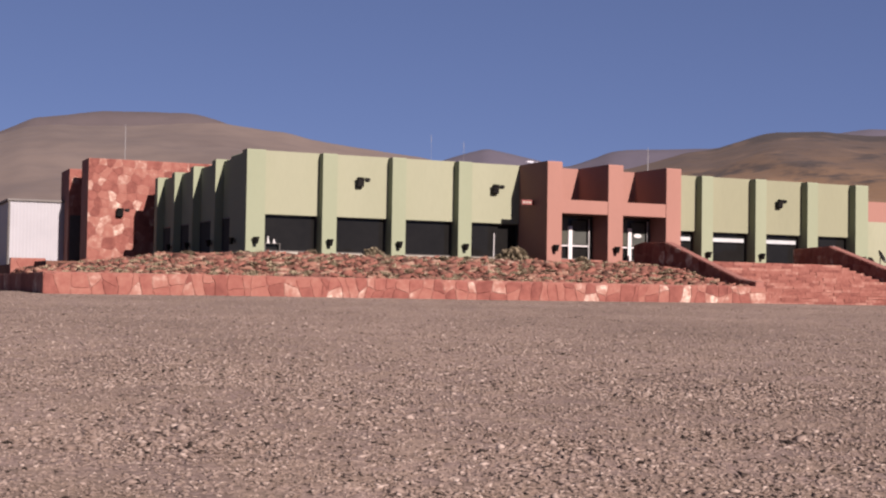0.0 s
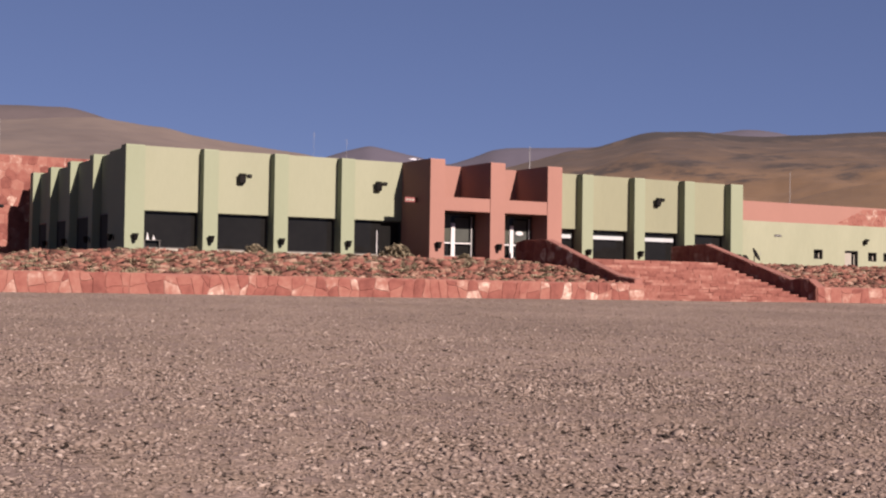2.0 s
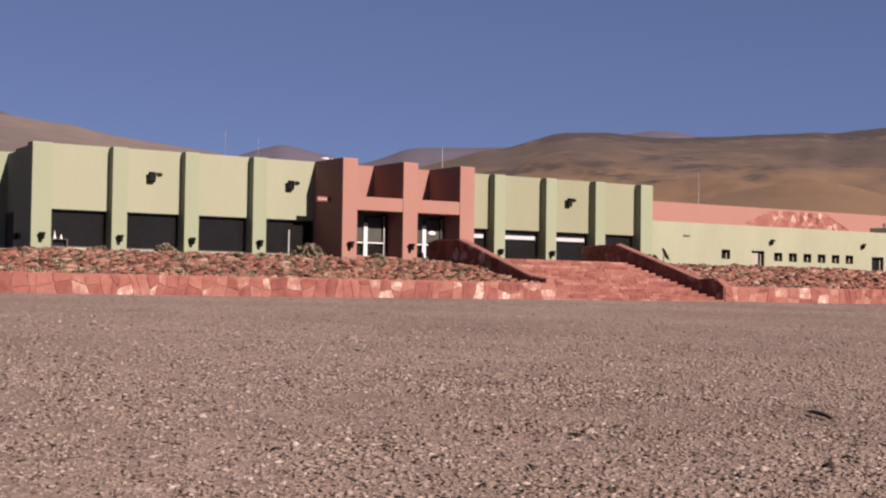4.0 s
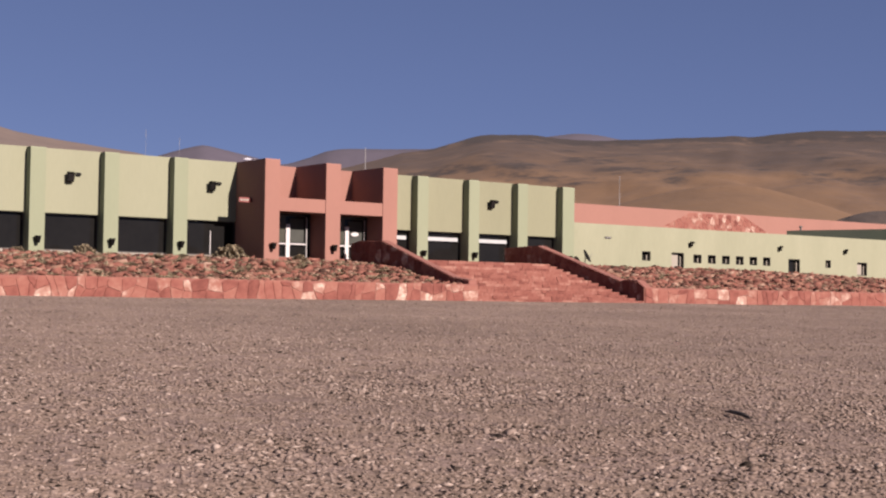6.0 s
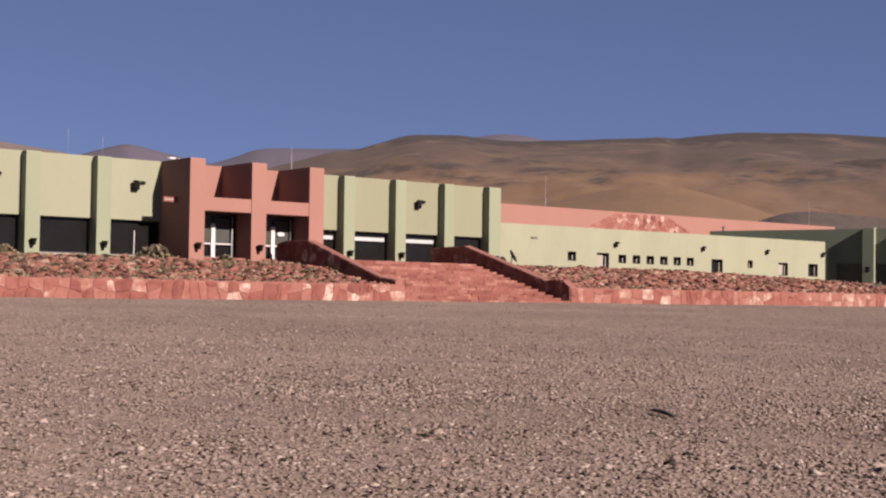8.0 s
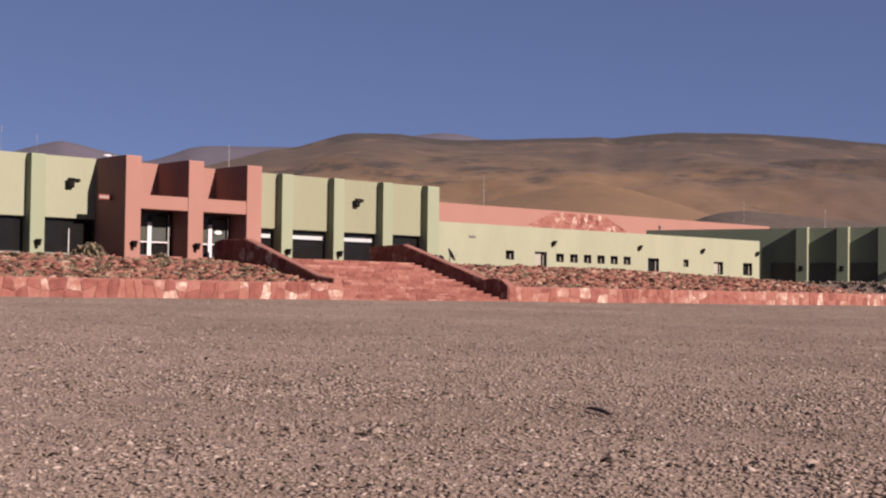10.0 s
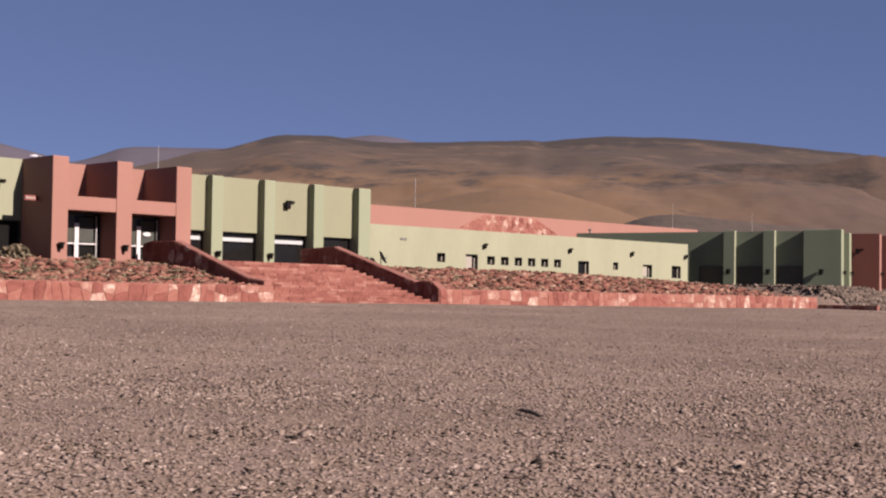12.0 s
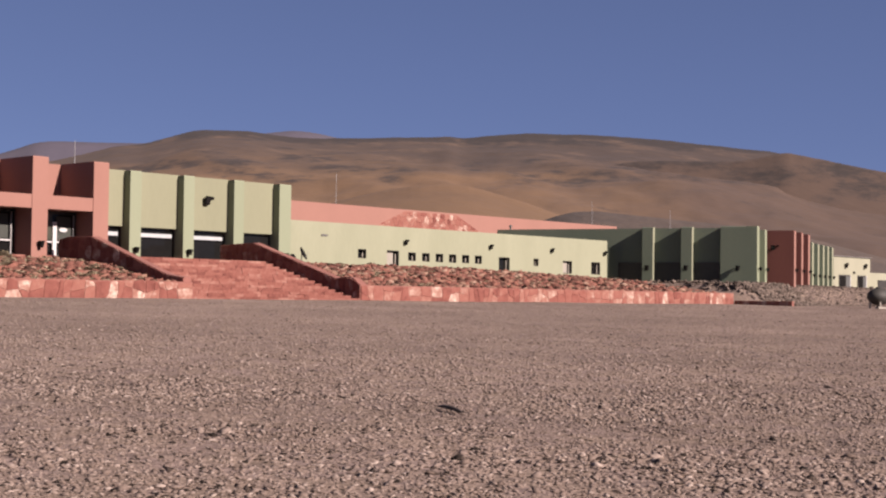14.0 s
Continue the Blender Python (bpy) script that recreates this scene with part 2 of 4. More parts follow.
    band = math_node('MULTIPLY', ranged(uneven, 84.0, 124.0), ranged(uneven, 178.0, 134.0, 0.0, 0.10))
    odds = math_node('ADD', math_node('ADD', math_node('MULTIPLY', beds, 0.65), math_node('MULTIPLY', grit, 0.35)), math_node('ADD', crest, band))
    rock = ranged(odds, 0.575, 0.72, 0.0, 0.85)
    nt.links.new(mixed(rock, stripes, (0.018, 0.014, 0.013)), bsdf.inputs["Base Color"])
    return m


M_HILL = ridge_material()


# slope colour made lighter and greyer to carry the aerial haze
M_HAZEHILL = stops(material("haze_paled_pinkish_slope", (0.124, 0.062, 0.062), (0.2481, 0.186, 0.124), 0.003, 0.02, 0.98, 0.4, 6.0, fine_mix=0.35),
                   [(0.3, (0.0777, 0.0604, 0.0557)), (0.45, (0.0989, 0.0777, 0.0691)), (0.56, (0.1177, 0.0918, 0.0793)), (0.72, (0.1303, 0.1021, 0.0871))])
M_KNOLL = material("dark_stony_knoll", (0.0424, 0.033, 0.029), (0.0785, 0.0565, 0.0432), 0.02, 0.15, 0.98, 0.5, 2.0)
M_CAP = material("dark_mauve_slope", (0.050, 0.040, 0.043), (0.070, 0.056, 0.058), 0.004, 0.02, 0.98, 0.4, 6.0)
# distance haze is put into this violet base colour
M_FARHILL = material("haze_tinted_violet_range", (0.055, 0.050, 0.070), (0.074, 0.066, 0.088), 0.002, 0.02, 0.98, 0.3, 6.0)


def with_snow(m, centre, size):
    """Old snow lying in one hollow of the range."""
    nt, n = m.node_tree, m.node_tree.nodes
    geo = [x for x in n if x.type == 'NEW_GEOMETRY'][0]
    mp = n.new("ShaderNodeMapping")
    mp.inputs["Location"].default_value = [-c / q for c, q in zip(centre, size)]
    mp.inputs["Scale"].default_value = [1 / q for q in size]
    nt.links.new(geo.outputs["Position"], mp.inputs[0])
    ln = n.new("ShaderNodeVectorMath")
    ln.operation = 'LENGTH'
    nt.links.new(mp.outputs[0], ln.inputs[0])
    less = n.new("ShaderNodeMath")
    less.operation = 'LESS_THAN'
    ragged = n.new("ShaderNodeTexNoise")
    ragged.inputs["Scale"].default_value = 0.06
    nt.links.new(geo.outputs["Position"], ragged.inputs["Vector"])
    edge = n.new("ShaderNodeMath")
    edge.operation = 'MULTIPLY_ADD'
    edge.inputs[1].default_value = 2.4
    nt.links.new(ragged.outputs[0], edge.inputs[0])
    nt.links.new(ln.outputs["Value"], edge.inputs[2])
    less.inputs[1].default_value = 1.9
    nt.links.new(edge.outputs[0], less.inputs[0])
    mix = n.new("ShaderNodeMix")
    mix.data_type = 'RGBA'
    nt.links.new(less.outputs[0], mix.inputs["Factor"])
    ramp = [x for x in n if x.type == 'VALTORGB'][0]
    nt.links.new(ramp.outputs[0], mix.inputs["A"])
    mix.inputs["B"].default_value = (0.42, 0.43, 0.47, 1)
    nt.links.new(mix.outputs["Result"], n["Principled BSDF"].inputs["Base Color"])


with_snow(M_FARHILL, (1893, 3630, 393), (26, 90, 4.5))


# ---- builders ----
def link(name, bm, mat):
    me = bpy.data.meshes.new(name)
    bmesh.ops.recalc_face_normals(bm, faces=bm.faces)
    bm.to_mesh(me)
    bm.free()
    me.materials.append(mat)
    return new(name, me)


def part(name, bm, mat, parent, label=""):
    ob = link(name, bm, mat)
    ob.parent = parent
    ob.matrix_parent_inverse = parent.matrix_world.inverted()
    return tagged(ob, label)


def thing(name, place, label, category, group="", kind="", turn=0.0):
    ob = new(name)
    ob.matrix_world = pose(*place, 0, 0, turn)
    bpy.context.view_layer.update()
    return tagged(ob, label, category, group, kind)


def box(bm, x0, x1, y0, y1, z0, z1, bevel=0.0, m=None):
    mat = Matrix.LocRotScale(((x0 + x1) / 2, (y0 + y1) / 2, (z0 + z1) / 2), None, (x1 - x0, y1 - y0, z1 - z0))
    made = bmesh.ops.create_cube(bm, size=1.0, matrix=(m @ mat) if m is not None else mat)["verts"]
    if bevel:
        edges = list({e for v in made for e in v.link_edges})
        bmesh.ops.bevel(bm, geom=edges, offset=bevel, segments=2, affect='EDGES')
    return bm


def boxed(x0, x1, y0, y1, z0, z1, bevel=0.0, m=None):
    return box(bmesh.new(), x0, x1, y0, y1, z0, z1, bevel, m)


def prism(points, z0, z1):
    """An upright block over a plan polygon; z0 and z1 are heights or functions of (x, y)."""
    bm = bmesh.new()
    low = z0 if callable(z0) else (lambda x, y: z0)
    top = z1 if callable(z1) else (lambda x, y: z1)
    a = [bm.verts.new((x, y, low(x, y))) for x, y in points]
    b = [bm.verts.new((x, y, top(x, y))) for x, y in points]
    bm.faces.new(a[::-1])
    bm.faces.new(b)
    for i in range(len(points)):
        j = (i + 1) % len(points)
        bm.faces.new((a[i], a[j], b[j], b[i]))
    return bm


def rod(bm, a, b, r, r2=None, seg=8):
    a, b = Vector(a), Vector(b)
    m = Matrix.Translation((a + b) / 2) @ (b - a).to_track_quat("Z", "Y").to_matrix().to_4x4()
    bmesh.ops.create_cone(bm, cap_ends=True, segments=seg, radius1=r, radius2=r if r2 is None else r2, depth=(b - a).length, matrix=m)
    return bm


def smooth(a, b, x):
    x = min(1.0, max(0.0, (x - a) / (b - a)))
    return x * x * (3 - 2 * x)


# ---- ground, hills ----
CORNER_C = Vector((111.04, 62.89, 0))
TURN_C = 18.0


def ground_z(x, y):
    z = 1.10 * min(max(y, -30), 60.2) / 60.2
    toe = 57.2 + 0.12 * max(0.0, x - 105)
    z += 1.85 * smooth(toe, toe + 4.6, y) * smooth(104.0, 105.8, x) * (1 - smooth(150, 400, x))
    r = math.hypot(x, y)
    z += 0.05 * noise.noise((x * 0.11, y * 0.11, 0)) * smooth(6, 20, r) + 0.015 * noise.noise((x * 0.6, y * 0.6, 3))
    return z


def axis(stops_, steps):
    out = []
    for (a, b), n in zip(zip(stops_, stops_[1:]), steps):
        out += [a + (b - a) * i / n for i in range(n)]
    return out + [stops_[-1]]


def sheet(name, xs, ys, height, mat):
    verts = [(x, y, height(x, y)) for y in ys for x in xs]
    n = len(xs)
    faces = [(j * n + i, j * n + i + 1, (j + 1) * n + i + 1, (j + 1) * n + i) for j in range(len(ys) - 1) for i in range(n - 1)]
    me = bpy.data.meshes.new(name)
    me.from_pydata(verts, [], faces)
    me.materials.append(mat)
    for p in me.polygons:
        p.use_smooth = True
    return new(name, me)


ground = sheet("ground", axis([-4500, -600, -60, 0, 60, 130, 180, 600, 4500], [8, 8, 12, 60, 40, 40, 14, 8]),
               axis([-4500, -400, -30, 0, 40, 75, 140, 600, 4500], [8, 8, 10, 50, 50, 16, 8, 8]), ground_z, M_GRAVEL)
tagged(ground, "wide flat yard of pinkish grey desert gravel", "ground", kind="structure")


def between(rows, x):
    if x <= rows[0][0]:
        return rows[0][1]
    for (a, p), (b, q) in zip(rows, rows[1:]):
        if x <= b:
            k = (x - a) / (b - a)
            return p + (q - p) * k
    return rows[-1][1]


def hill(name, crest, r0, r1, r2, mat, label, rough=0.25, seed=0.0, count=260, rings=60, jags=0.004, round_by=0.1):
    """A range seen against the sky: crest gives its height angle by heading, r0 to r1 its slope, r2 its far foot."""
    a0, a1 = crest[0][0], crest[-1][0]
    verts, faces = [], []
    front = round(0.88 * (rings - 1))
    for j in range(rings):
        k = 0.88 * j / front if j <= front else 0.88 + 0.12 * (j - front) / (rings - 1 - front)
        r = r0 + (r1 - r0) * k / 0.88 if j <= front else r1 + (r2 - r1) * (k - 0.88) / 0.12
        s = min(1.0, k / 0.88)
        for i in range(count):
            az = a0 + (a1 - a0) * i / (count - 1)
            jag = jags * noise.fractal((az * 0.7, seed, 2), 0.7, 2.1, 6)
            top = math.tan(radians(sum(between(crest, az + d * round_by) for d in range(-2, 3)) / 5)) * r1
            x, y = r * math.sin(radians(az)), r * math.cos(radians(az))
            u = radians(az) * 1300 / 300
            broad = 0.85 * noise.fractal((u + r / 900, r / 800, seed), 1.0, 2.1, 4)
            fine = noise.fractal((x / 130 + 7, y / 130, seed + 5), 0.9, 2.2, 5)
            lift = top * rough * (0.5 * broad + 0.13 * fine) * (s * (1 - s) * 3.2)
            z = top * (s ** 1.3) + lift + top * jag * smooth(0.8, 1.0, s)
            room = top * (0.02 + 0.98 * r / r1) - top * (s ** 1.3)
            if s < 1 and z > top * (s ** 1.3) + 0.7 * room:
                z = top * (s ** 1.3) + room * (1 - 0.3 * math.exp(-(z - top * (s ** 1.3) - 0.7 * room) / max(0.3 * room, 1e-3)))
            if j > front:
                z = top * (1 + jag) * (1 - ((k - 0.88) / 0.12) ** 2 * 1.02)
            verts.append((x, y, max(z, -6) + 1.0))
    for j in range(rings - 1):
        for i in range(count - 1):
            a = j * count + i
            faces.append((a, a + 1, a + count + 1, a + count))
    me = bpy.data.meshes.new(name)
    me.from_pydata(verts, [], faces)
    me.materials.append(mat)
    for p in me.polygons:
        p.use_smooth = True
    return tagged(new(name, me), label, "hill", kind="structure")


hill("backdrop_hill_west", [(-40, 4.0), (-20, 5.0), (0, 5.4), (6, 5.97), (6.9, 6.31), (8.2, 6.5), (10.9, 6.55), (12.2, 6.68), (14.6, 6.84), (15.5, 6.73), (16.4, 6.59),
                            (17.3, 6.53), (18.5, 6.25), (19.9, 6.03), (21.7, 5.8), (23.2, 5.6), (24.4, 5.3), (27, 3.6), (30, 1.0)], 700, 2300, 2900, M_HAZEHILL,
     "broad brown desert hill behind the buildings", 0.22, 3.1, 300, 70, 0.003)
hill("backdrop_hill_cap", [(-10, 4.0), (2, 5.2), (6, 6.08), (7.3, 6.71), (8.6, 6.89), (9.9, 7.09), (11.3, 7.14), (13.4, 7.17), (14, 7.08), (14.9, 6.83), (17, 6.0), (20, 4.6)],
     2500, 3100, 3600, M_CAP, "dark mauve hilltop rising behind the brown hill", 0.15, 6.6, 160, 30, 0.003)
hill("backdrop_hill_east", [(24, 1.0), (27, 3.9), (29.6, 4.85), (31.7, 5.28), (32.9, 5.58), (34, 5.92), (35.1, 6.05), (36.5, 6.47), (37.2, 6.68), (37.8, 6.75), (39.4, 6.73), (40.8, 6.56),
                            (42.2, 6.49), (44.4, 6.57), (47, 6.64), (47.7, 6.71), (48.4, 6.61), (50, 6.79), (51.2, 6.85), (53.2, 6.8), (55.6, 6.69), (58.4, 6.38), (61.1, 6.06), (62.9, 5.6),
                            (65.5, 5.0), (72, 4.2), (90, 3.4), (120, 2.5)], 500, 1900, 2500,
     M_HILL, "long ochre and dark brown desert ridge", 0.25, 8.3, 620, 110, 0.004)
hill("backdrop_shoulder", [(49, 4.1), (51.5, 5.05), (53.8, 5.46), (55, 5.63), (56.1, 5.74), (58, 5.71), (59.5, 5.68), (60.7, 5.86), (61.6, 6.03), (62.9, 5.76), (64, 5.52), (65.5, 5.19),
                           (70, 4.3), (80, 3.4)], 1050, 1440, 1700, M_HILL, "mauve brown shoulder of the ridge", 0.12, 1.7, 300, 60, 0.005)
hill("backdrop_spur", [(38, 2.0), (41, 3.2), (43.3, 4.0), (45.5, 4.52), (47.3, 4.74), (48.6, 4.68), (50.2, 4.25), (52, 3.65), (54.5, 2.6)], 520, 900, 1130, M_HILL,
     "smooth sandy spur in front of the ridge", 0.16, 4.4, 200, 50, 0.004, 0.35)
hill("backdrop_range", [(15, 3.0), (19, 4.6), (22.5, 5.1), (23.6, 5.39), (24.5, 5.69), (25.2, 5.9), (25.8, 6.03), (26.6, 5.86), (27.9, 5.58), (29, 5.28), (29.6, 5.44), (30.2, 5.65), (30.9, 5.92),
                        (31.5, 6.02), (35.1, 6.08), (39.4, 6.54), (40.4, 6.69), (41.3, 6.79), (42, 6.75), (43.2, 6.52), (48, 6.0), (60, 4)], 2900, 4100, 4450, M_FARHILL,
     "distant mountain range tinted violet for haze", 0.25, 5.7, 260, 40, 0.002)
hill("backdrop_knoll", [(49, 1.0), (51.2, 3.1), (52.3, 3.48), (53.0, 3.66), (54.0, 3.68), (55.6, 3.52), (57.5, 3.32), (59.5, 3.12), (62, 2.75), (67, 1.4)], 330, 450, 520, M_KNOLL,
     "low dark stony knoll before the ridge", 0.15, 2.2, 120, 24)


# ---- retaining wall of the planted bank ----
WALL_Y = 60.2
rnd = random.Random(11)


def clip(poly, px, py, nx, ny):
    """The part of a convex polygon where (p - (px, py)) . (nx, ny) <= 0."""
    out = []
    for (ax, ay), (bx, by) in zip(poly, poly[1:] + poly[:1]):
        da, db = (ax - px) * nx + (ay - py) * ny, (bx - px) * nx + (by - py) * ny
        if da <= 0:
            out.append((ax, ay))
        if da * db < 0:
            k = da / (da - db)
            out.append((ax + (bx - ax) * k, ay + (by - ay) * k))
    return out


def stone(poly, t, gap):
    """One rough block over a plan cell: chamfered edges and an uneven, slightly bulged face."""
    cut = [rnd.uniform(0.08, 0.24) for p in poly]
    poly = [q for p0, p1, p2, k in zip(poly[-1:] + poly[:-1], poly, poly[1:] + poly[:1], cut)
            for q in ((p1[0] + (p0[0] - p1[0]) * k, p1[1] + (p0[1] - p1[1]) * k), (p1[0] + (p2[0] - p1[0]) * k, p1[1] + (p2[1] - p1[1]) * k))]
    n = len(poly)
    cx, cy = sum(p[0] for p in poly) / n, sum(p[1] for p in poly) / n
    size = max(math.hypot(x - cx, y - cy) for x, y in poly)
    k0, k1 = 1 - gap / size, 1 - gap / size - rnd.uniform(0.05, 0.12)
    t *= rnd.uniform(0.85, 1.15)
    tip = (rnd.uniform(-0.06, 0.06), rnd.uniform(-0.06, 0.06))
    verts = [(cx + (x - cx) * k0, 0.0, cy + (y - cy) * k0) for x, y in poly]
    verts += [(cx + (x - cx) * k1, -t * (1 + tip[0] * (x - cx) / size * 4 + tip[1] * (y - cy) / size * 4), cy + (y - cy) * k1) for x, y in poly]
    verts.append((cx, -t * rnd.uniform(1.0, 1.25), cy))
    faces = [(i, (i + 1) % n, n + (i + 1) % n, n + i) for i in range(n)] + [(n + i, n + (i + 1) % n, 2 * n) for i in range(n)]
    me = bpy.data.meshes.new("stone")
    me.from_pydata(verts, [], faces)
    return me


def stonework(parent, place, outline, mat, cell=0.5, thick=0.018, gap=0.001, tall=1.0):
    """Crazy-paved stones over a convex outline; place puts x along the wall, -y out of it and z up."""
    x0, x1 = min(p[0] for p in outline), max(p[0] for p in outline)
    y0, y1 = min(p[1] for p in outline), max(p[1] for p in outline)
    nx, ny = max(1, round((x1 - x0) / cell)), max(1, round((y1 - y0) / (cell * tall)))
    dx, dy = (x1 - x0) / nx, (y1 - y0) / ny
    seeds = [(x0 + (i + 0.5 + 0.5 * (j % 2) + rnd.uniform(-0.42, 0.42)) * dx, y0 + (j + 0.5 + rnd.uniform(-0.3, 0.3)) * dy)
             for i in range(-1, nx + 1) for j in range(ny) if rnd.random() > 0.12]
    for sx, sy in seeds:
        poly = list(outline)
        for qx, qy in seeds:
            if (qx, qy) != (sx, sy) and abs(qx - sx) < 3.2 * dx and abs(qy - sy) < 3.2 * dy and poly:
                poly = clip(poly, (sx + qx) / 2, (sy + qy) / 2, qx - sx, qy - sy)
        if len(poly) < 3:
            continue
        area = 0.5 * abs(sum(a[0] * b[1] - b[0] * a[1] for a, b in zip(poly, poly[1:] + poly[:1])))
        if area < 0.015:
            continue
        me = stone(poly, thick, gap)
        me.materials.append(mat)
        ob = new("stone", me)
        ob.parent = parent
        ob.matrix_world = place


def masonry(parent, place, length, height, mat, wide=(0.38, 0.85), thick=0.03, gap=0.004):
    """Roughly squared stones, one or two to the height, with leaning joints that neighbours share."""
    xs = [0.0]
    while xs[-1] < length - 0.4:
        xs.append(min(xs[-1] + rnd.uniform(*wide), length))
    xs[-1] = length
    cuts = []
    for i, x in enumerate(xs):
        lean = 0.0 if i in (0, len(xs) - 1) else rnd.uniform(-0.17, 0.17)
        wob = 0.0 if i in (0, len(xs) - 1) else rnd.uniform(-0.12, 0.12)
        cuts.append(((x - lean, 0.0), (x + wob, height * rnd.uniform(0.26, 0.74)), (x + lean, height * rnd.uniform(0.90, 1.04))))
    for a, b in zip(cuts, cuts[1:]):
        if b[0][0] - a[0][0] < 0.9 and rnd.random() < 0.34:
            polys = [[a[0], b[0], b[1], b[2], a[2], a[1]]]
        else:
            m = ((a[1][0] + b[1][0]) / 2, (a[1][1] + b[1][1]) / 2 + rnd.uniform(-0.06, 0.06))
            polys = [[a[0], b[0], b[1], m, a[1]], [a[1], m, b[1], b[2], a[2]]]
        for poly in polys:
            me = stone(poly, thick, gap)
            me.materials.append(mat)
            ob = new("stone", me)
            ob.parent = parent
            ob.matrix_world = place


def rough_wall(name, a, b, z0, z1, thick, label, **kw):
    """A stone wall from a to b in plan with its face on the right-hand side of that way."""
    a, b = Vector((*a, 0)), Vector((*b, 0))
    length = (b - a).length
    turn = math.degrees(math.atan2(b.y - a.y, b.x - a.x))
    wall = thing(name, (a.x, a.y, z0), label, "stone wall", kind="structure", turn=turn)
    m = pose(a.x, a.y, z0, 0, 0, turn)
    part("core", boxed(0, length, 0.0, thick, -0.5, z1 - z0, 0.02, m), M_MORTAR, wall)
    WALLS.append((wall, m, length, z1 - z0, kw))
    return wall


WALLS = []
rough_wall("retaining_wall", (8.26, WALL_Y), (45.82, WALL_Y), 1.02, 2.02, 0.5, "low retaining wall of irregular red quarry stone")
rough_wall("retaining_wall", (58.52, WALL_Y), (102.4, WALL_Y), 1.02, 2.04, 0.5, "low retaining wall of irregular red quarry stone")
rough_wall("retaining_wall", (8.27, 84.0), (8.27, WALL_Y), 1.02, 2.0, 0.5, "shaded return of the red stone retaining wall", cell=0.8)
rough_wall("low_wall", (102.42, 60.1), (102.45, 54.8), 0.9, 1.42, 0.4, "low dark red stone kerb wall at the corner of the bank", cell=0.6)
rough_wall("low_wall", (9.2, 80.0), (11.1, 80.0), 1.6, 2.95, 0.6, "short red stone wall beside the white shed", cell=0.8)


def bank_z(x, y):
    k = smooth(WALL_Y + 0.3, 74.0, y)
    top = 3.28 if x < 60 else between([(60, 3.3), (66, 3.5), (80, 3.55), (106, 3.0), (110, 2.75)], x)
    low = 1.82
    side = between([(8, 0.1), (12, 0.45), (16, 0.85), (21, 1.0), (58, 1.0), (66, 1.0), (98, 1.0), (102.4, 0.8)], x)
    return low + (top - low) * (0.45 * k + 0.55 * smooth(WALL_Y, 68.0, y)) * side + 0.12 * noise.noise((x * 0.5, y * 0.5, 1.0))


def stair_left(y):
    return 45.75


def stair_right(y):
    return 58.5


for x0, x1, right in ((8.6, 45.0, False), (59.0, 102.4, True)):
    ys = axis([WALL_Y + 0.35, 75.6], [22])
    verts, faces = [], []
    n = 90
    for y in ys:
        a, b = (x0, 45.3) if not right else (58.9, x1 if y < 64 else 106.0)
        for i in range(n):
            x = a + (b - a) * i / (n - 1)
            verts.append((x, y, bank_z(x, y)))
    for j in range(len(ys) - 1):
        for i in range(n - 1):
            p = j * n + i
            faces.append((p, p + 1, p + n + 1, p + n))
    me = bpy.data.meshes.new("bank")
    me.from_pydata(verts, [], faces)
    me.materials.append(M_SOIL)
    tagged(new("bank", me), "sloping bank of dry red soil behind the stone wall", "earth bank", kind="structure")
tagged(link("yard_fill", prism([(10.5, 75.5), (21, 75.5), (21, 140), (10.5, 140)], 0.5, 2.75), M_SOIL), "dry red soil yard beside the building", "ground", kind="structure")


# ---- main building ----
FLOOR, TOP = 3.55, 9.33
BAYS = [21.28, 25.80, 30.12, 34.43, 51.94, 56.22, 60.52, 64.65]


def pilaster(x0, x1, yf, yb, z0, z1, m=None):
    prof = [(yf, z0), (yf + 0.02, z1 - 0.07), (yf + 0.07, z1), (yb, z1), (yb, z0)]
    bm = bmesh.new()
    a = [bm.verts.new((x0, y, z)) for y, z in prof]
    b = [bm.verts.new((x1, y, z)) for y, z in prof]
    bm.faces.new(a)
    bm.faces.new(b[::-1])
    for i in range(len(prof)):
        j = (i + 1) % len(prof)
        bm.faces.new((a[i], b[i], b[j], a[j]))
    if m is not None:
        bm.transform(m)
    return bm


def fin(x0, x1, y0, y1, z0, z1, m=None):
    """A fin whose rounded nose looks towards -x."""
    prof = [(x0, z0), (x0 + 0.02, z1 - 0.06), (x0 + 0.06, z1), (x1, z1), (x1, z0)]
    bm = bmesh.new()
    a = [bm.verts.new((x, y0, z)) for x, z in prof]
    b = [bm.verts.new((x, y1, z)) for x, z in prof]
    bm.faces.new(a)
    bm.faces.new(b[::-1])
    for i in range(len(prof)):
        j = (i + 1) % len(prof)
        bm.faces.new((a[i], b[i], b[j], a[j]))
    if m is not None:
        bm.transform(m)
    return bm


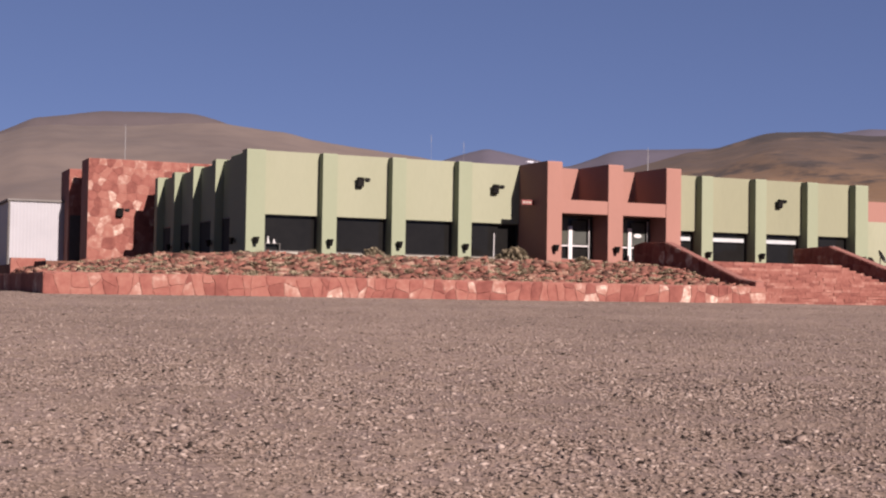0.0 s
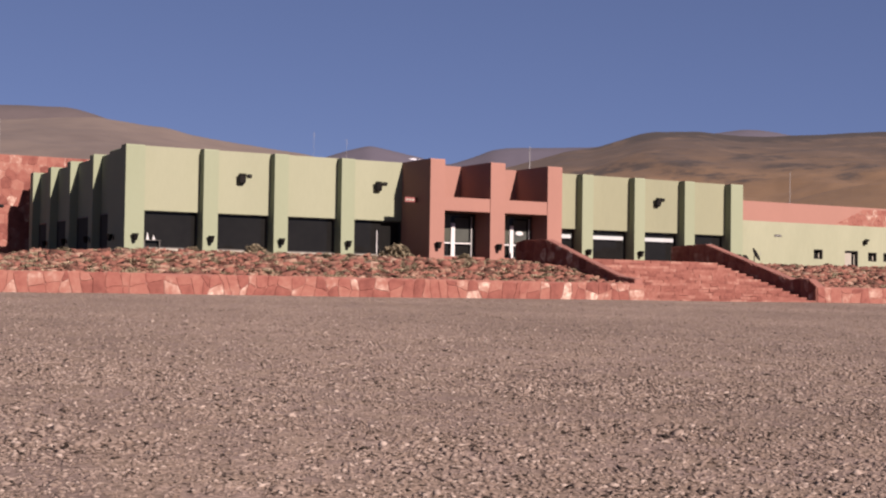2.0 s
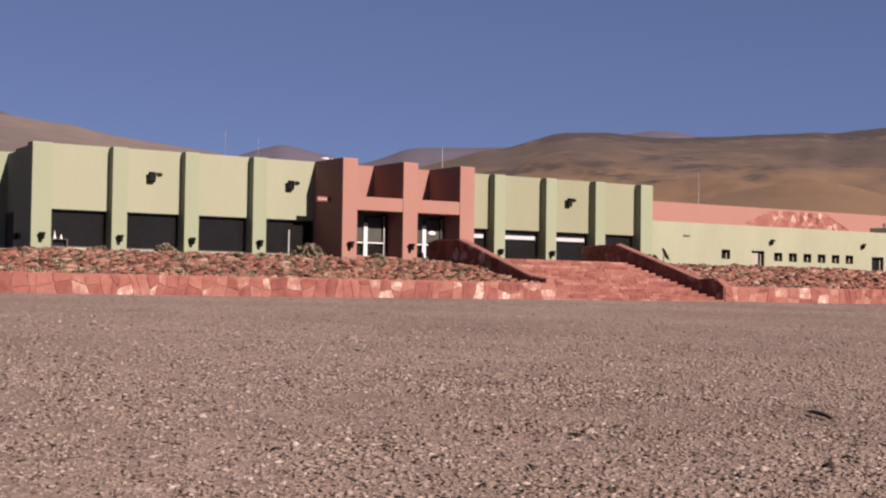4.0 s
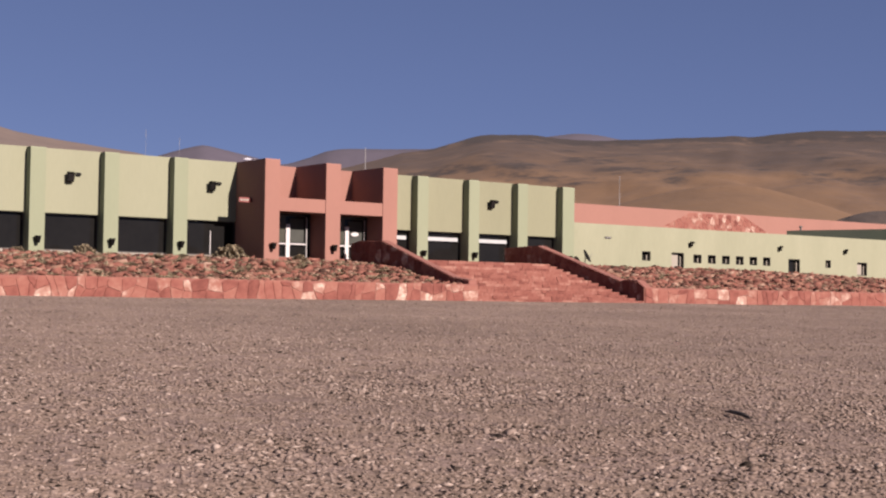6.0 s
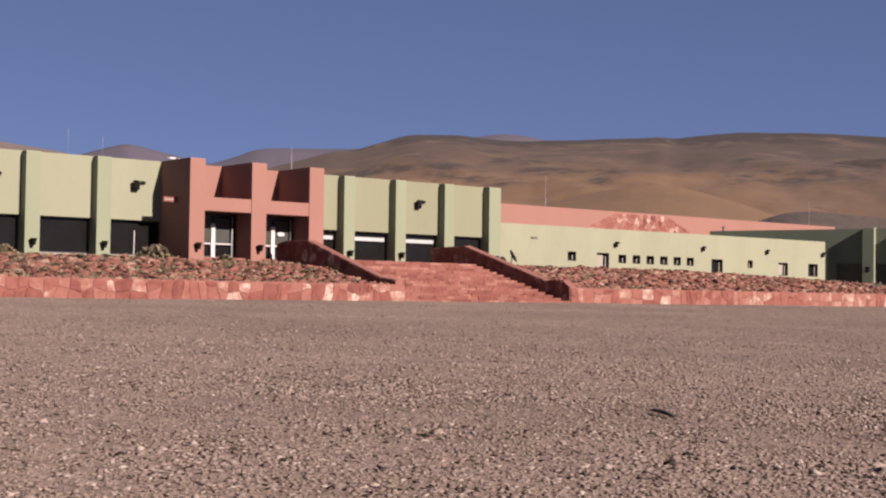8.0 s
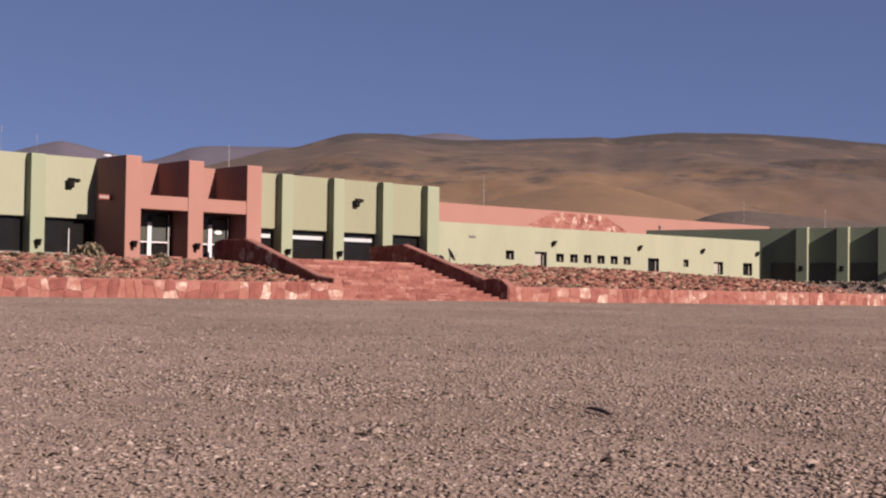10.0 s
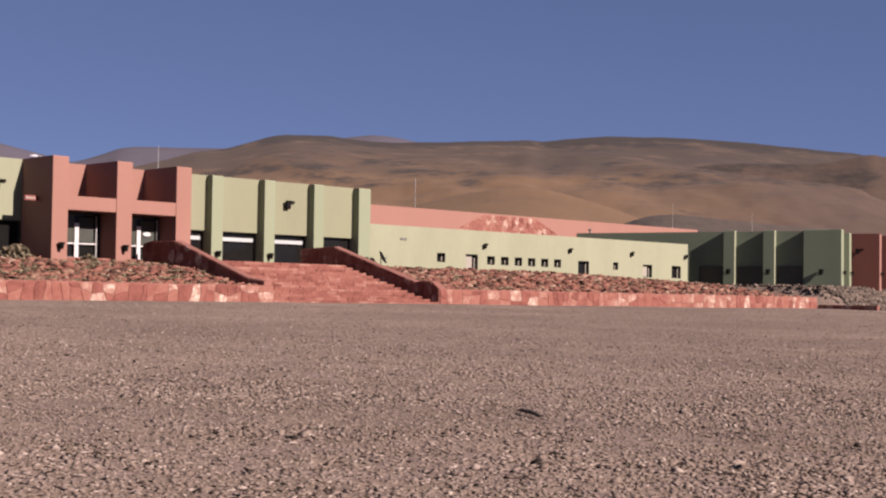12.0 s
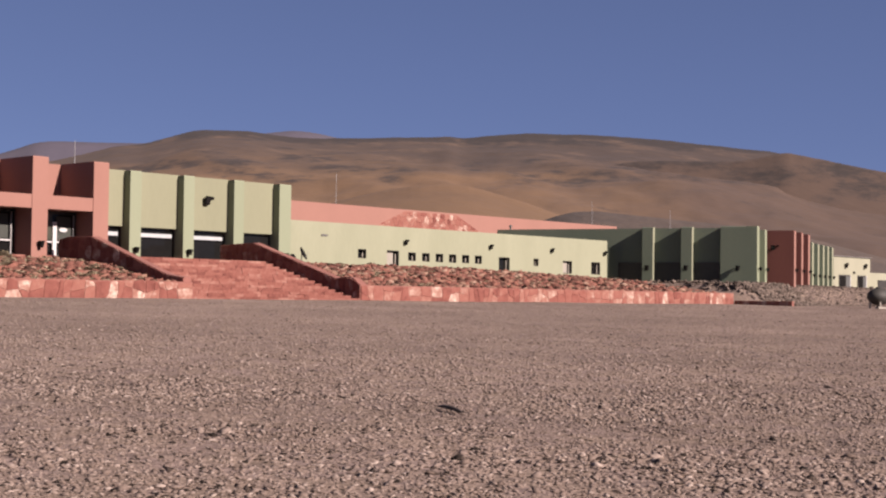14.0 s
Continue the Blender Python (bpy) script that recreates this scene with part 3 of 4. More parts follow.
def window(parent, x0, x1, y, z0, z1, m=None, mullions=(), bars=None, blind=False, name="window", glass=None):
    """A glazed opening: a frame of four bars and mullions, the pane behind them, a blind where it has one."""
    bars = bars or M_DARKFRAME
    w = part(name, boxed(x0, x1, y - 0.02, y + 0.05, z0, z0 + 0.07, 0.0, m), bars, parent, "glazed opening with dark metal frame")
    f = bmesh.new()
    box(f, x0, x0 + 0.07, y - 0.02, y + 0.05, z0 + 0.07, z1, 0, m)
    box(f, x1 - 0.07, x1, y - 0.02, y + 0.05, z0 + 0.07, z1, 0, m)
    box(f, x0 + 0.07, x1 - 0.07, y - 0.02, y + 0.05, z1 - 0.07, z1, 0, m)
    part("frame", f, bars, w)
    for k in mullions:
        part("mullion", boxed(k - 0.024, k + 0.024, y - 0.03, y + 0.05, z0 + 0.07, z0 + 1.5, 0, m), M_FRAME, w, "pale lacquered mullion")
    part("pane", boxed(x0 + 0.03, x1 - 0.03, y + 0.06, y + 0.075, z0 + 0.02, z1 - 0.02, 0, m), glass or M_GLASS, w, "dark tinted glass")
    if blind:
        # only the blind's sunlit band is built; its shaded top is left out
        part("blind", boxed(x0 + 0.1, x1 - 0.28, y - 0.075, y - 0.03, z1 - 0.62, z1 - 0.36, 0.01, m), M_BLIND, w, "sunlit band of the white rolled-down blind")
    return w


main = thing("main_building", (43, 75, FLOOR), "flat-roofed building with sage green pilasters and cream wall panels", "building")


def front_run(x0, x1, label, paint):
    part("wall", boxed(x0, x1, 75.7, 76.05, 5.70, TOP + 0.03, 0.015), paint, main, label)
    part("plinth", boxed(x0, x1, 75.6, 76.1, 3.0, 3.60, 0.015), M_CONC, main, "pale concrete plinth")


front_run(22.3, 38.9, "pale cream rendered wall panel", M_CREAM)
front_run(48.2, 64.7, "sand coloured rendered wall panel", M_TAN)
part("wall", boxed(39.0, 48.2, 75.72, 76.05, 3.0, TOP + 0.02, 0.015), M_PINK, main, "salmon pink wall behind the entrance frame")
for i, x in enumerate(BAYS):
    w = 1.10 if i in (0, 7) else 0.88
    part("pilaster", pilaster(x, x + w, 75.0, 76.0, 2.7, TOP), M_GREEN, main, "sage green pilaster with a soft edge")
for a, b, mull, bl in ((22.38, 25.80, (), False), (26.68, 30.12, (), False), (31.0, 34.43, (), False), (35.31, 38.9, (37.3,), False),
                       (48.3, 51.94, (), True), (52.82, 56.22, (), True), (57.1, 60.52, (), True), (61.4, 64.65, (63.6,), False)):
    window(main, a, b, 75.98, 3.60, 5.70, mullions=mull, blind=bl)
# west side: corner block and fins
part("wall", boxed(21.82, 22.2, 76.05, 101.5, 2.7, 9.2, 0.015), M_GREEN, main, "sage green side wall in shade")
part("corner_block", fin(21.28, 22.3, 76.0, 78.5, 2.7, 9.2), M_GREEN, main, "sage green corner block")
for y in (82.0, 87.6, 92.9, 98.2):
    part("fin", fin(21.28, 22.25, y, y + 0.9, 2.7, TOP - 0.02), M_GREEN, main, "sage green projecting fin")
for y0, y1 in ((78.9, 81.7), (83.3, 87.2), (88.9, 92.5), (94.2, 97.8)):
    window(main, -y1, -y0, 21.70, 3.6, 5.7, m=pose(0, 0, 0, 0, 0, -90), glass=M_SHADEGLASS)
part("roof", boxed(22.4, 66.0, 75.95, 101.5, 8.75, 8.95), M_ROOF, main, "flat grey roof")
part("wall", boxed(65.4, 65.75, 75.95, 101.5, 2.7, 9.2, 0.015), M_GREEN, main, "sage green side wall")
part("wall", boxed(22.2, 66.0, 101.5, 101.8, 2.7, 9.1), M_GREEN, main, "sage green rear wall")

# entrance frame: three fins, lintel and canopy, glazed doors behind
PX = [(38.86, 39.86), (43.06, 44.10), (47.22, 48.30)]
for x0, x1 in PX:
    part("entrance_fin", pilaster(x0, x1, 72.0, 75.75, 2.7, 9.36), M_PINK, main, "deep salmon pink fin of the entrance frame")
for (a, b), (c, d) in zip(PX, PX[1:]):
    part("lintel", boxed(b - 0.02, c + 0.02, 72.06, 72.7, 6.28, 7.10, 0.015), M_PINK, main, "salmon pink lintel")
    part("canopy", boxed(b, c, 72.65, 75.72, 6.30, 6.55), M_PINK, main, "salmon pink canopy slab")
    w = window(main, b, c, 73.86, 3.58, 6.28, name="door_glazing")
    # the grey of this pane is a reflection put into its colour
    part("side_light", boxed(b + 0.60, b + 1.42, 73.80, 73.84, 4.50, 6.16, 0.004), M_REFLECTGLASS, w, "glass side light greyed for a reflection")
    door = part("door", boxed(b + 1.42, b + 1.69, 73.70, 73.82, 3.58, 5.62, 0.01), M_FRAME, main, "white metal and glass entrance door")
    part("door_stile", boxed(b + 2.84, b + 2.93, 73.74, 73.82, 3.58, 6.10, 0.01), M_MAST, door)
    part("transom", boxed(b + 0.60, b + 2.84, 73.78, 73.83, 6.10, 6.17, 0.01), M_DARKFRAME, door)
    part("door_leaf", boxed(b + 1.72, b + 2.74, 73.835, 73.85, 4.50, 5.98, 0.004), M_SHADEGLASS, door, "dim glass of the door leaf")
    if b > 43.5:
        bm = bmesh.new()
        bmesh.ops.create_cone(bm, cap_ends=True, segments=20, radius1=0.5, radius2=0.5, depth=0.03,
                              matrix=pose(b + 2.16, 73.76, 5.16, 90) @ Matrix.Diagonal((0.56, 0.26, 1, 1)))
        part("door_sign", bm, M_FRAME, door, "small white oval sign plate")
    part("door_rail", boxed(b + 0.05, b + 2.86, 73.73, 73.81, 4.36, 4.45, 0.01), M_FRAME, door)
    part("threshold", boxed(b + 0.05, b + 3.1, 73.62, 73.85, 3.52, 3.585, 0.01), M_CONC, door, "pale concrete threshold")
plaque = part("sign_box", boxed(37.95, 38.80, 73.55, 73.75, 6.78, 7.08, 0.02), M_PLAQUE, main, "small red sign box standing out from the portal wall")
for k in range(3):
    part("sign_bar", boxed(38.02 + 0.2 * k, 38.18 + 0.2 * k, 73.535, 73.552, 6.87, 6.99), M_CONC, plaque, "pale bar")

# ---- low wing ----
low = thing("low_wing", (85, 75.7, 3.6), "long low pale green wing with small square windows", "building")
B0, B1, BT = 65.72, 105.75, 6.87
OPEN = [(73.2, 74.1, 4.27, 4.98), (76.35, 77.7, 3.7, 4.98)] + [(78.75 + i * 1.615, 79.65 + i * 1.615, 4.22, 4.9) for i in range(6)] + \
       [(89.95, 91.4, 3.68, 4.86), (94.7, 95.4, 4.23, 4.88), (98.95, 100.3, 3.66, 4.8), (103.25, 104.65, 3.66, 4.8)]
xs = [B0] + [v for o in OPEN for v in o[:2]] + [B1]
for i, (a, b) in enumerate(zip(xs, xs[1:])):
    if i % 2 == 0:
        part("wall", boxed(a, b, 75.7, 76.1, 2.6, BT), M_BGREEN, low, "pale green rendered wall")
    else:
        z0, z1 = OPEN[i // 2][2:]
        part("wall", boxed(a, b, 75.7, 76.1, z1, BT), M_BGREEN, low, "pale green rendered wall")
        part("wall", boxed(a, b, 75.7, 76.1, 2.6, z0), M_BGREEN, low, "pale green rendered wall")
        wide = b - a > 1.2
        w = window(low, a, b, 76.03, z0, z1)
        part("stile", boxed(b - 0.17, b - 0.08, 75.985, 76.01, z0 + 0.08, z1 - 0.25, 0.005), M_CONC, w, "pale painted stile")
        # dark strips on jamb and head paint the shade inside the opening
        part("reveal", boxed(b - 0.04, b - 0.003, 75.72, 75.98, z0 + 0.003, z1 - 0.003), M_DARKFRAME, w, "dark strip standing in for shade on the jamb")
        part("head_lining", boxed(a + 0.003, b - 0.045, 75.72, 75.98, z1 - 0.04, z1 - 0.003), M_DARKFRAME, w, "dark strip standing in for shade under the head")
        if a in (76.35, 98.95):
            part("panel", boxed(a + 0.08, b - 0.4, 75.98, 76.008, z0 + 0.08, z1 - 0.1, 0.005), M_CONC, w, "pale closed shutter panel")
part("roof", boxed(B0, B1 - 0.3, 76.1, 87.4, 6.4, 6.6), M_ROOF, low, "flat grey roof")
part("wall", boxed(B1 - 0.3, B1, 76.0, 80.0, 2.6, BT), M_BGREEN, low, "pale green end wall")
rear = thing("rear_block", (90, 87.5, 3.6), "long salmon pink wall rising behind the low wing", "building")
part("wall", boxed(65.6, 124.0, 87.5, 87.9, 2.6, 9.36, 0.02), M_PINK, rear, "salmon pink rendered wall")
part("roof", boxed(65.6, 124.0, 87.9, 99, 8.9, 9.1), M_ROOF, rear)

# ---- east building, turned a little ----
MC = pose(CORNER_C.x, CORNER_C.y, 0, 0, 0, TURN_C)
east = thing("east_building", tuple(MC @ Vector((15, 4, 2.9))), "flat-roofed green building with red entrance fins", "building", turn=TURN_C)
CT, CB = 8.2, 2.3
part("wall", boxed(0.6, 1.2, 0.9, 27, CB, CT - 0.1, 0.01, MC), M_SHADEGREEN, east, "side wall in green darkened for shade")
part("corner_block", fin(0.0, 1.0, 0.05, 3.35, CB, CT, MC), M_SHADEGREEN, east, "corner block in green darkened for shade")
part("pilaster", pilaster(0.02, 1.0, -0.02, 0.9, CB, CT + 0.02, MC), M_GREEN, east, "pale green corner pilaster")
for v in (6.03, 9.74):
    f_ob = part("fin", fin(0.0, 1.0, v, v + 1.0, CB, CT - 0.02, MC), M_SHADEGREEN, east, "projecting fin in green darkened for shade")
    # a cream strip paints the sunlit edge over the darkened green
    part("edge_strip", boxed(0.02, 0.6, v - 0.03, v - 0.002, CB, CT - 0.03, 0.0, MC), M_CREAM, f_ob, "pale cream strip for the sunlit edge of the fin")
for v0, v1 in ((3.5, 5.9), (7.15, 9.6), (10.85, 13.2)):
    window(east, -v1, -v0, 0.49, 2.6, 4.9, m=MC @ pose(0, 0, 0, 0, 0, -90), glass=M_REFLECTGLASS)
part("wall", boxed(0.9, 46, 0.6, 0.9, CB, 7.9, 0.01, MC), M_SHADEGREEN, east, "front wall in green darkened for shade")
part("pilaster", pilaster(3.6, 4.5, 0.0, 0.7, CB, 8.05, MC), M_GREEN, east)
for u in (5.2, 9.1, 12.9):
    part("entrance_fin", pilaster(u, u + 0.95, -2.36, 0.65, CB, 8.05, MC), M_SHADERED, east, "entrance fin in red darkened for shade")
part("wall", boxed(5.6, 13.4, 0.3, 0.58, CB, 7.9, 0.01, MC), M_SHADERED, east, "entrance wall in red darkened for shade")
# pink sheets put sunlight on the fin fronts by colour
for u in (5.2, 9.1, 12.9):
    part("fin_face", boxed(u + 0.01, u + 0.94, -2.385, -2.362, CB, 7.97, 0.0, MC), M_PINK, east, "salmon pink sheet for the sunlit front of the fin")
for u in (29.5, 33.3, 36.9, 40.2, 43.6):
    p_ob = part("pilaster", pilaster(u, u + 1.0, 0.0, 0.7, CB, 7.97, MC), M_SHADEGREEN, east, "pilaster in green darkened for shade")
    # the pilaster's sunlit front as a separate cream sheet
    part("pilaster_face", boxed(u + 0.01, u + 0.99, -0.03, -0.003, CB, 7.9, 0.0, MC), M_CREAM, p_ob, "pale cream sheet for the sunlit front of the pilaster")
part("roof", boxed(1.0, 46, 0.8, 27, 7.6, 7.75, 0, MC), M_ROOF, east)

# ---- staircase ----
stairs = thing("staircase", (54, 67, 1.08), "wide flight of red stone steps with sloping side walls", "staircase")
N_STEP, Y0, Y1 = 14, 60.25, 69.6
RISERS = []
for i in range(N_STEP):
    ya = Y0 + (Y1 - Y0) * i / N_STEP
    z0 = 1.05 + (FLOOR - 1.05) * i / N_STEP
    z = 1.05 + (FLOOR - 1.05) * (i + 1) / N_STEP
    yb = ya + (Y1 - Y0) / N_STEP + 0.05
    step = part("step", prism([(stair_left(ya) + 0.02, ya), (stair_right(ya) - 0.02, ya), (stair_right(yb) - 0.02, yb), (stair_left(yb) + 0.02, yb)], 0.6, z - 0.035), M_MORTAR, stairs)
    RISERS.append((step, ya, yb, z0, z))
part("landing", prism([(45.75, 69.6), (58.5, 69.6), (58.5, 73.9), (66.5, 73.9), (66.5, 75.6), (38.9, 75.6), (38.9, 72.5), (45.75, 72.5)], 0.8, FLOOR - 0.01), M_STEP, stairs)


def parapet(points, thick, tops, lows, side):
    """A wall along a bent line in plan; tops and lows are heights at its points."""
    bm = bmesh.new()
    rows_ = []
    for (x, y), zt, zl in zip(points, tops, lows):
        rows_.append([bm.verts.new(p) for p in ((x, y, zl), (x + side * thick, y, zl), (x + side * thick, y, zt), (x, y, zt))])
    for a, b in zip(rows_, rows_[1:]):
        for k in range(4):
            bm.faces.new((a[k], b[k], b[(k + 1) % 4], a[(k + 1) % 4]))
    bm.faces.new(rows_[0][::-1])
    bm.faces.new(rows_[-1])
    return bm


LEFT_P = ([(45.8, 72.6), (45.8, 71.6), (45.8, 69.2), (45.8, 61.8), (45.8, 60.32)], [4.52, 4.68, 4.66, 2.42, 2.26], [0.9] * 5)
RIGHT_P = ([(58.5, 73.9), (58.5, 72.0), (58.5, 70.4), (58.5, 62.4), (58.5, 61.6), (58.5, 60.9), (58.5, 60.24)],
           [4.68, 4.76, 4.80, 2.46, 2.56, 2.48, 2.06], [0.8] * 7)
part("side_wall", parapet(LEFT_P[0], 0.5, LEFT_P[1], LEFT_P[2], -1), M_MORTAR, stairs, "sloping side wall of red stone")
part("side_wall", parapet(RIGHT_P[0], 0.6, RIGHT_P[1], RIGHT_P[2], 1), M_MORTAR, stairs, "sloping side wall of red stone")

# ---- west end: tall stone wall and shed ----
tall = thing("tall_stone_block", (20, 103, 3.3), "tall block faced with irregular red quarry stone", "building")
part("core", boxed(17.2, 30, 103.0, 106, 2.7, 10.9, 0.02), M_MORTAR, tall)
part("core", boxed(16.6, 19.0, 108.0, 112, 2.7, 10.45, 0.02), M_MORTAR, tall)
gate = part("gate", boxed(16.7, 18.9, 107.9, 108.0, 2.75, 6.85, 0.02), M_DARKFRAME, tall, "dark metal gate in the stone wall")
part("gate_rail", boxed(16.7, 18.9, 107.84, 107.9, 4.7, 4.85, 0.01), M_DARKFRAME, gate)
shed = thing("white_shed", (14, 108, 3.2), "white corrugated metal shed", "shed")


def corrugated(x0, x1, y, z0, z1, pitch=0.25, amp=0.03):
    bm = bmesh.new()
    n = int((x1 - x0) / pitch) * 4
    cols = []
    for i in range(n + 1):
        x = x0 + (x1 - x0) * i / n
        yy = y - amp * math.sin(i * math.pi / 2)
        cols.append((bm.verts.new((x, yy, z0)), bm.verts.new((x, yy, z1))))
    for a, b in zip(cols, cols[1:]):
        bm.faces.new((a[0], b[0], b[1], a[1]))
    return bm


part("body", boxed(12.5, 16.9, 110.1, 118, 2.8, 7.95, 0.03), M_SHED, shed)
part("sheet_wall", corrugated(12.5, 16.9, 110.0, 3.25, 7.9, 0.25, 0.010), M_SHED, shed, "corrugated sheet wall")
part("roof", boxed(12.3, 17.0, 109.85, 118.2, 7.9, 8.08, 0.02), M_ROOF, shed, "thin grey roof edge")
part("base", boxed(12.45, 16.9, 109.93, 110.1, 2.8, 3.25, 0.02), M_CONC, shed, "pale base strip")
part("corner_post", boxed(12.36, 12.52, 109.9, 110.1, 2.9, 7.9, 0.02), M_DARKFRAME, shed, "dark corner post")


# ---- loose rubble, grass and shrubs on the banks ----
def scatter(name, spots, base, mat, label, category):
    """Many loose pieces as one object: spots are (x, y, z, size, flatness)."""
    rs = np.random.RandomState(len(spots))
    bv, bf = base
    nv = len(bv)
    pts = np.empty((len(spots) * nv, 3), dtype=np.float32)
    for k, (x, y, z, s, flat) in enumerate(spots):
        a, b = rs.uniform(0, 6.283), rs.uniform(-0.5, 0.5)
        v = bv * rs.uniform(0.55, 1.3, (nv, 1)) * (s, s * rs.uniform(0.45, 1.0), s * flat)
        v = np.stack((v[:, 0] * math.cos(b) - v[:, 2] * math.sin(b), v[:, 1], v[:, 0] * math.sin(b) + v[:, 2] * math.cos(b)), 1)
        c, d = math.cos(a), math.sin(a)
        pts[k * nv:(k + 1) * nv, 0] = x + v[:, 0] * c - v[:, 1] * d
        pts[k * nv:(k + 1) * nv, 1] = y + v[:, 0] * d + v[:, 1] * c
        pts[k * nv:(k + 1) * nv, 2] = z + v[:, 2]
    faces = (bf[None] + (np.arange(len(spots)) * nv)[:, None, None]).reshape(-1, 3)
    me = bpy.data.meshes.new(name)
    me.vertices.add(len(pts))
    me.vertices.foreach_set("co", pts.ravel())
    me.loops.add(faces.size)
    me.loops.foreach_set("vertex_index", faces.astype(np.int32).ravel())
    me.polygons.add(len(faces))
    me.polygons.foreach_set("loop_start", np.arange(0, faces.size, 3, dtype=np.int32))
    me.update(calc_edges=True)
    me.materials.append(mat)
    return tagged(new(name, me), label, category, kind="stuff")


OCTA = (np.array([(1, 0, 0), (0, 1, 0), (-1, 0, 0), (0, -1, 0), (0, 0, 1), (0, 0, -1.0)]),
        np.array([(0, 1, 4), (1, 2, 4), (2, 3, 4), (3, 0, 4), (1, 0, 5), (2, 1, 5), (3, 2, 5), (0, 3, 5)]))

SLAB = (np.array([(-0.8, -0.75, -0.6), (0.9, -0.7, -0.6), (0.75, 0.8, -0.6), (-0.85, 0.7, -0.6),
                  (-0.65, -0.6, 0.6), (0.7, -0.65, 0.6), (0.65, 0.6, 0.6), (-0.6, 0.65, 0.6)]),
        np.array([(0, 2, 1), (0, 3, 2), (4, 5, 6), (4, 6, 7), (0, 1, 5), (0, 5, 4), (1, 2, 6), (1, 6, 5), (2, 3, 7), (2, 7, 6), (3, 0, 4), (3, 4, 7)]))

rr = random.Random(5)


def bank_spots(count, x0, x1, right, lo, hi):
    out = []
    while len(out) < count:
        y = WALL_Y + 0.4 + (rr.random() ** 1.1) * 14.8
        x = rr.uniform(x0, x1)
        if right and x < 59.3 or not right and x > 45.2:
            continue
        if right is False and x > 38.2 and y > 72.2:
            continue
        if y > 74.8 and 21 < x < 66:
            continue
        s = lo + (hi - lo) * rr.random() ** 2.8
        out.append((x, y, bank_z(x, y) + 0.1 * s, s, rr.uniform(0.2, 0.55)))
    return out


scatter("rubble", bank_spots(7000, 8.8, 45.2, False, 0.05, 0.30), OCTA, M_ROCK, "small loose red and brown rubble covering the bank", "rubble")
scatter("rubble", bank_spots(5600, 8.8, 45.2, False, 0.10, 0.46), SLAB, M_ROCK, "loose flat red and brown stone slabs covering the bank", "rubble")
scatter("rubble", bank_spots(8400, 59.3, 102.3, True, 0.10, 0.48), SLAB, M_ROCK, "loose flat red and brown stone slabs covering the bank", "rubble")
scatter("rubble", bank_spots(7000, 59.3, 102.3, True, 0.06, 0.36), OCTA, M_ROCK, "small loose red and brown rubble covering the bank", "rubble")
grey = []
while len(grey) < 3900:
    x = rr.uniform(102.6, 142)
    toe = 57.2 + 0.12 * max(0.0, x - 105)
    y = toe + rr.uniform(-0.6, 5.5)
    if rr.random() > 1.05 - 1.03 * smooth(111, 117, x):
        continue
    s = 0.05 + 0.30 * rr.random() ** 3
    grey.append((x, y, ground_z(x, y) + 0.1 * s, s, rr.uniform(0.4, 0.8)))
for k in range(15000):
    x = rr.uniform(110, 152)
    y = 57.2 + 0.12 * max(0.0, x - 105) + rr.uniform(-0.3, 6.5)
    s = 0.04 + 0.09 * rr.random() ** 2
    grey.append((x, y, ground_z(x, y) + 0.1 * s, s, rr.uniform(0.3, 0.6)))
for k in range(500):
    x, y = rr.uniform(97, 112), rr.uniform(64, 75)
    grey.append((x, y, (bank_z(x, y) if x < 102.4 else ground_z(x, y)) + 0.1, 0.08 + 0.25 * rr.random() ** 2, 0.7))
for k in range(900):
    x, y = rr.uniform(100.8, 106), rr.uniform(60.6, 67)
    grey.append((x, y, max(bank_z(min(x, 102.4), y) if x < 102.6 else 0, ground_z(x, y)) + 0.02, 0.06 + 0.25 * rr.random() ** 2.5, 0.6))
scatter("grey_rubble", grey, OCTA, M_GREYROCK, "grey brown stone rubble banked before the east building", "rubble")


def tuft(bm, x, y, z, r, h, blades, rng):
    for k in range(blades):
        a, q = rng.uniform(0, 6.283), rng.random() ** 0.6
        bx, by = x + math.cos(a) * r * 0.3 * q, y + math.sin(a) * r * 0.3 * q
        tx, ty = x + math.cos(a) * r * q, y + math.sin(a) * r * q
        th = h * (1 - 0.55 * q * q) * rng.uniform(0.7, 1.05)
        w = 0.026 + 0.03 * rng.random()
        sx, sy = -math.sin(a) * w, math.cos(a) * w
        v = [bm.verts.new((bx - sx, by - sy, z)), bm.verts.new((bx + sx, by + sy, z)),
             bm.verts.new(((bx + tx) / 2 + sx, (by + ty) / 2 + sy, z + th * 0.7)), bm.verts.new((tx, ty, z + th)),
             bm.verts.new(((bx + tx) / 2 - sx, (by + ty) / 2 - sy, z + th * 0.7))]
        bm.faces.new(v)


def grass_stuff(count, x0, x1, right, label, seed):
    rng = random.Random(seed)
    bm = bmesh.new()
    for x, y, z, s, f in bank_spots(count, x0, x1, right, 0.1, 0.3):
        tuft(bm, x, y, z - 0.05, rng.uniform(0.25, 0.7), rng.uniform(0.14, 0.32), 40, rng)
    me = bpy.data.meshes.new("dry_grass")
    bm.to_mesh(me)
    bm.free()
    me.materials.append(M_GRASS)
    tagged(new("dry_grass", me), label, "grass", kind="stuff")


grass_stuff(760, 9.2, 45, False, "straw coloured dry grass tufts among the rubble", 3)
grass_stuff(240, 60, 102, True, "straw coloured dry grass tufts among the rubble", 4)


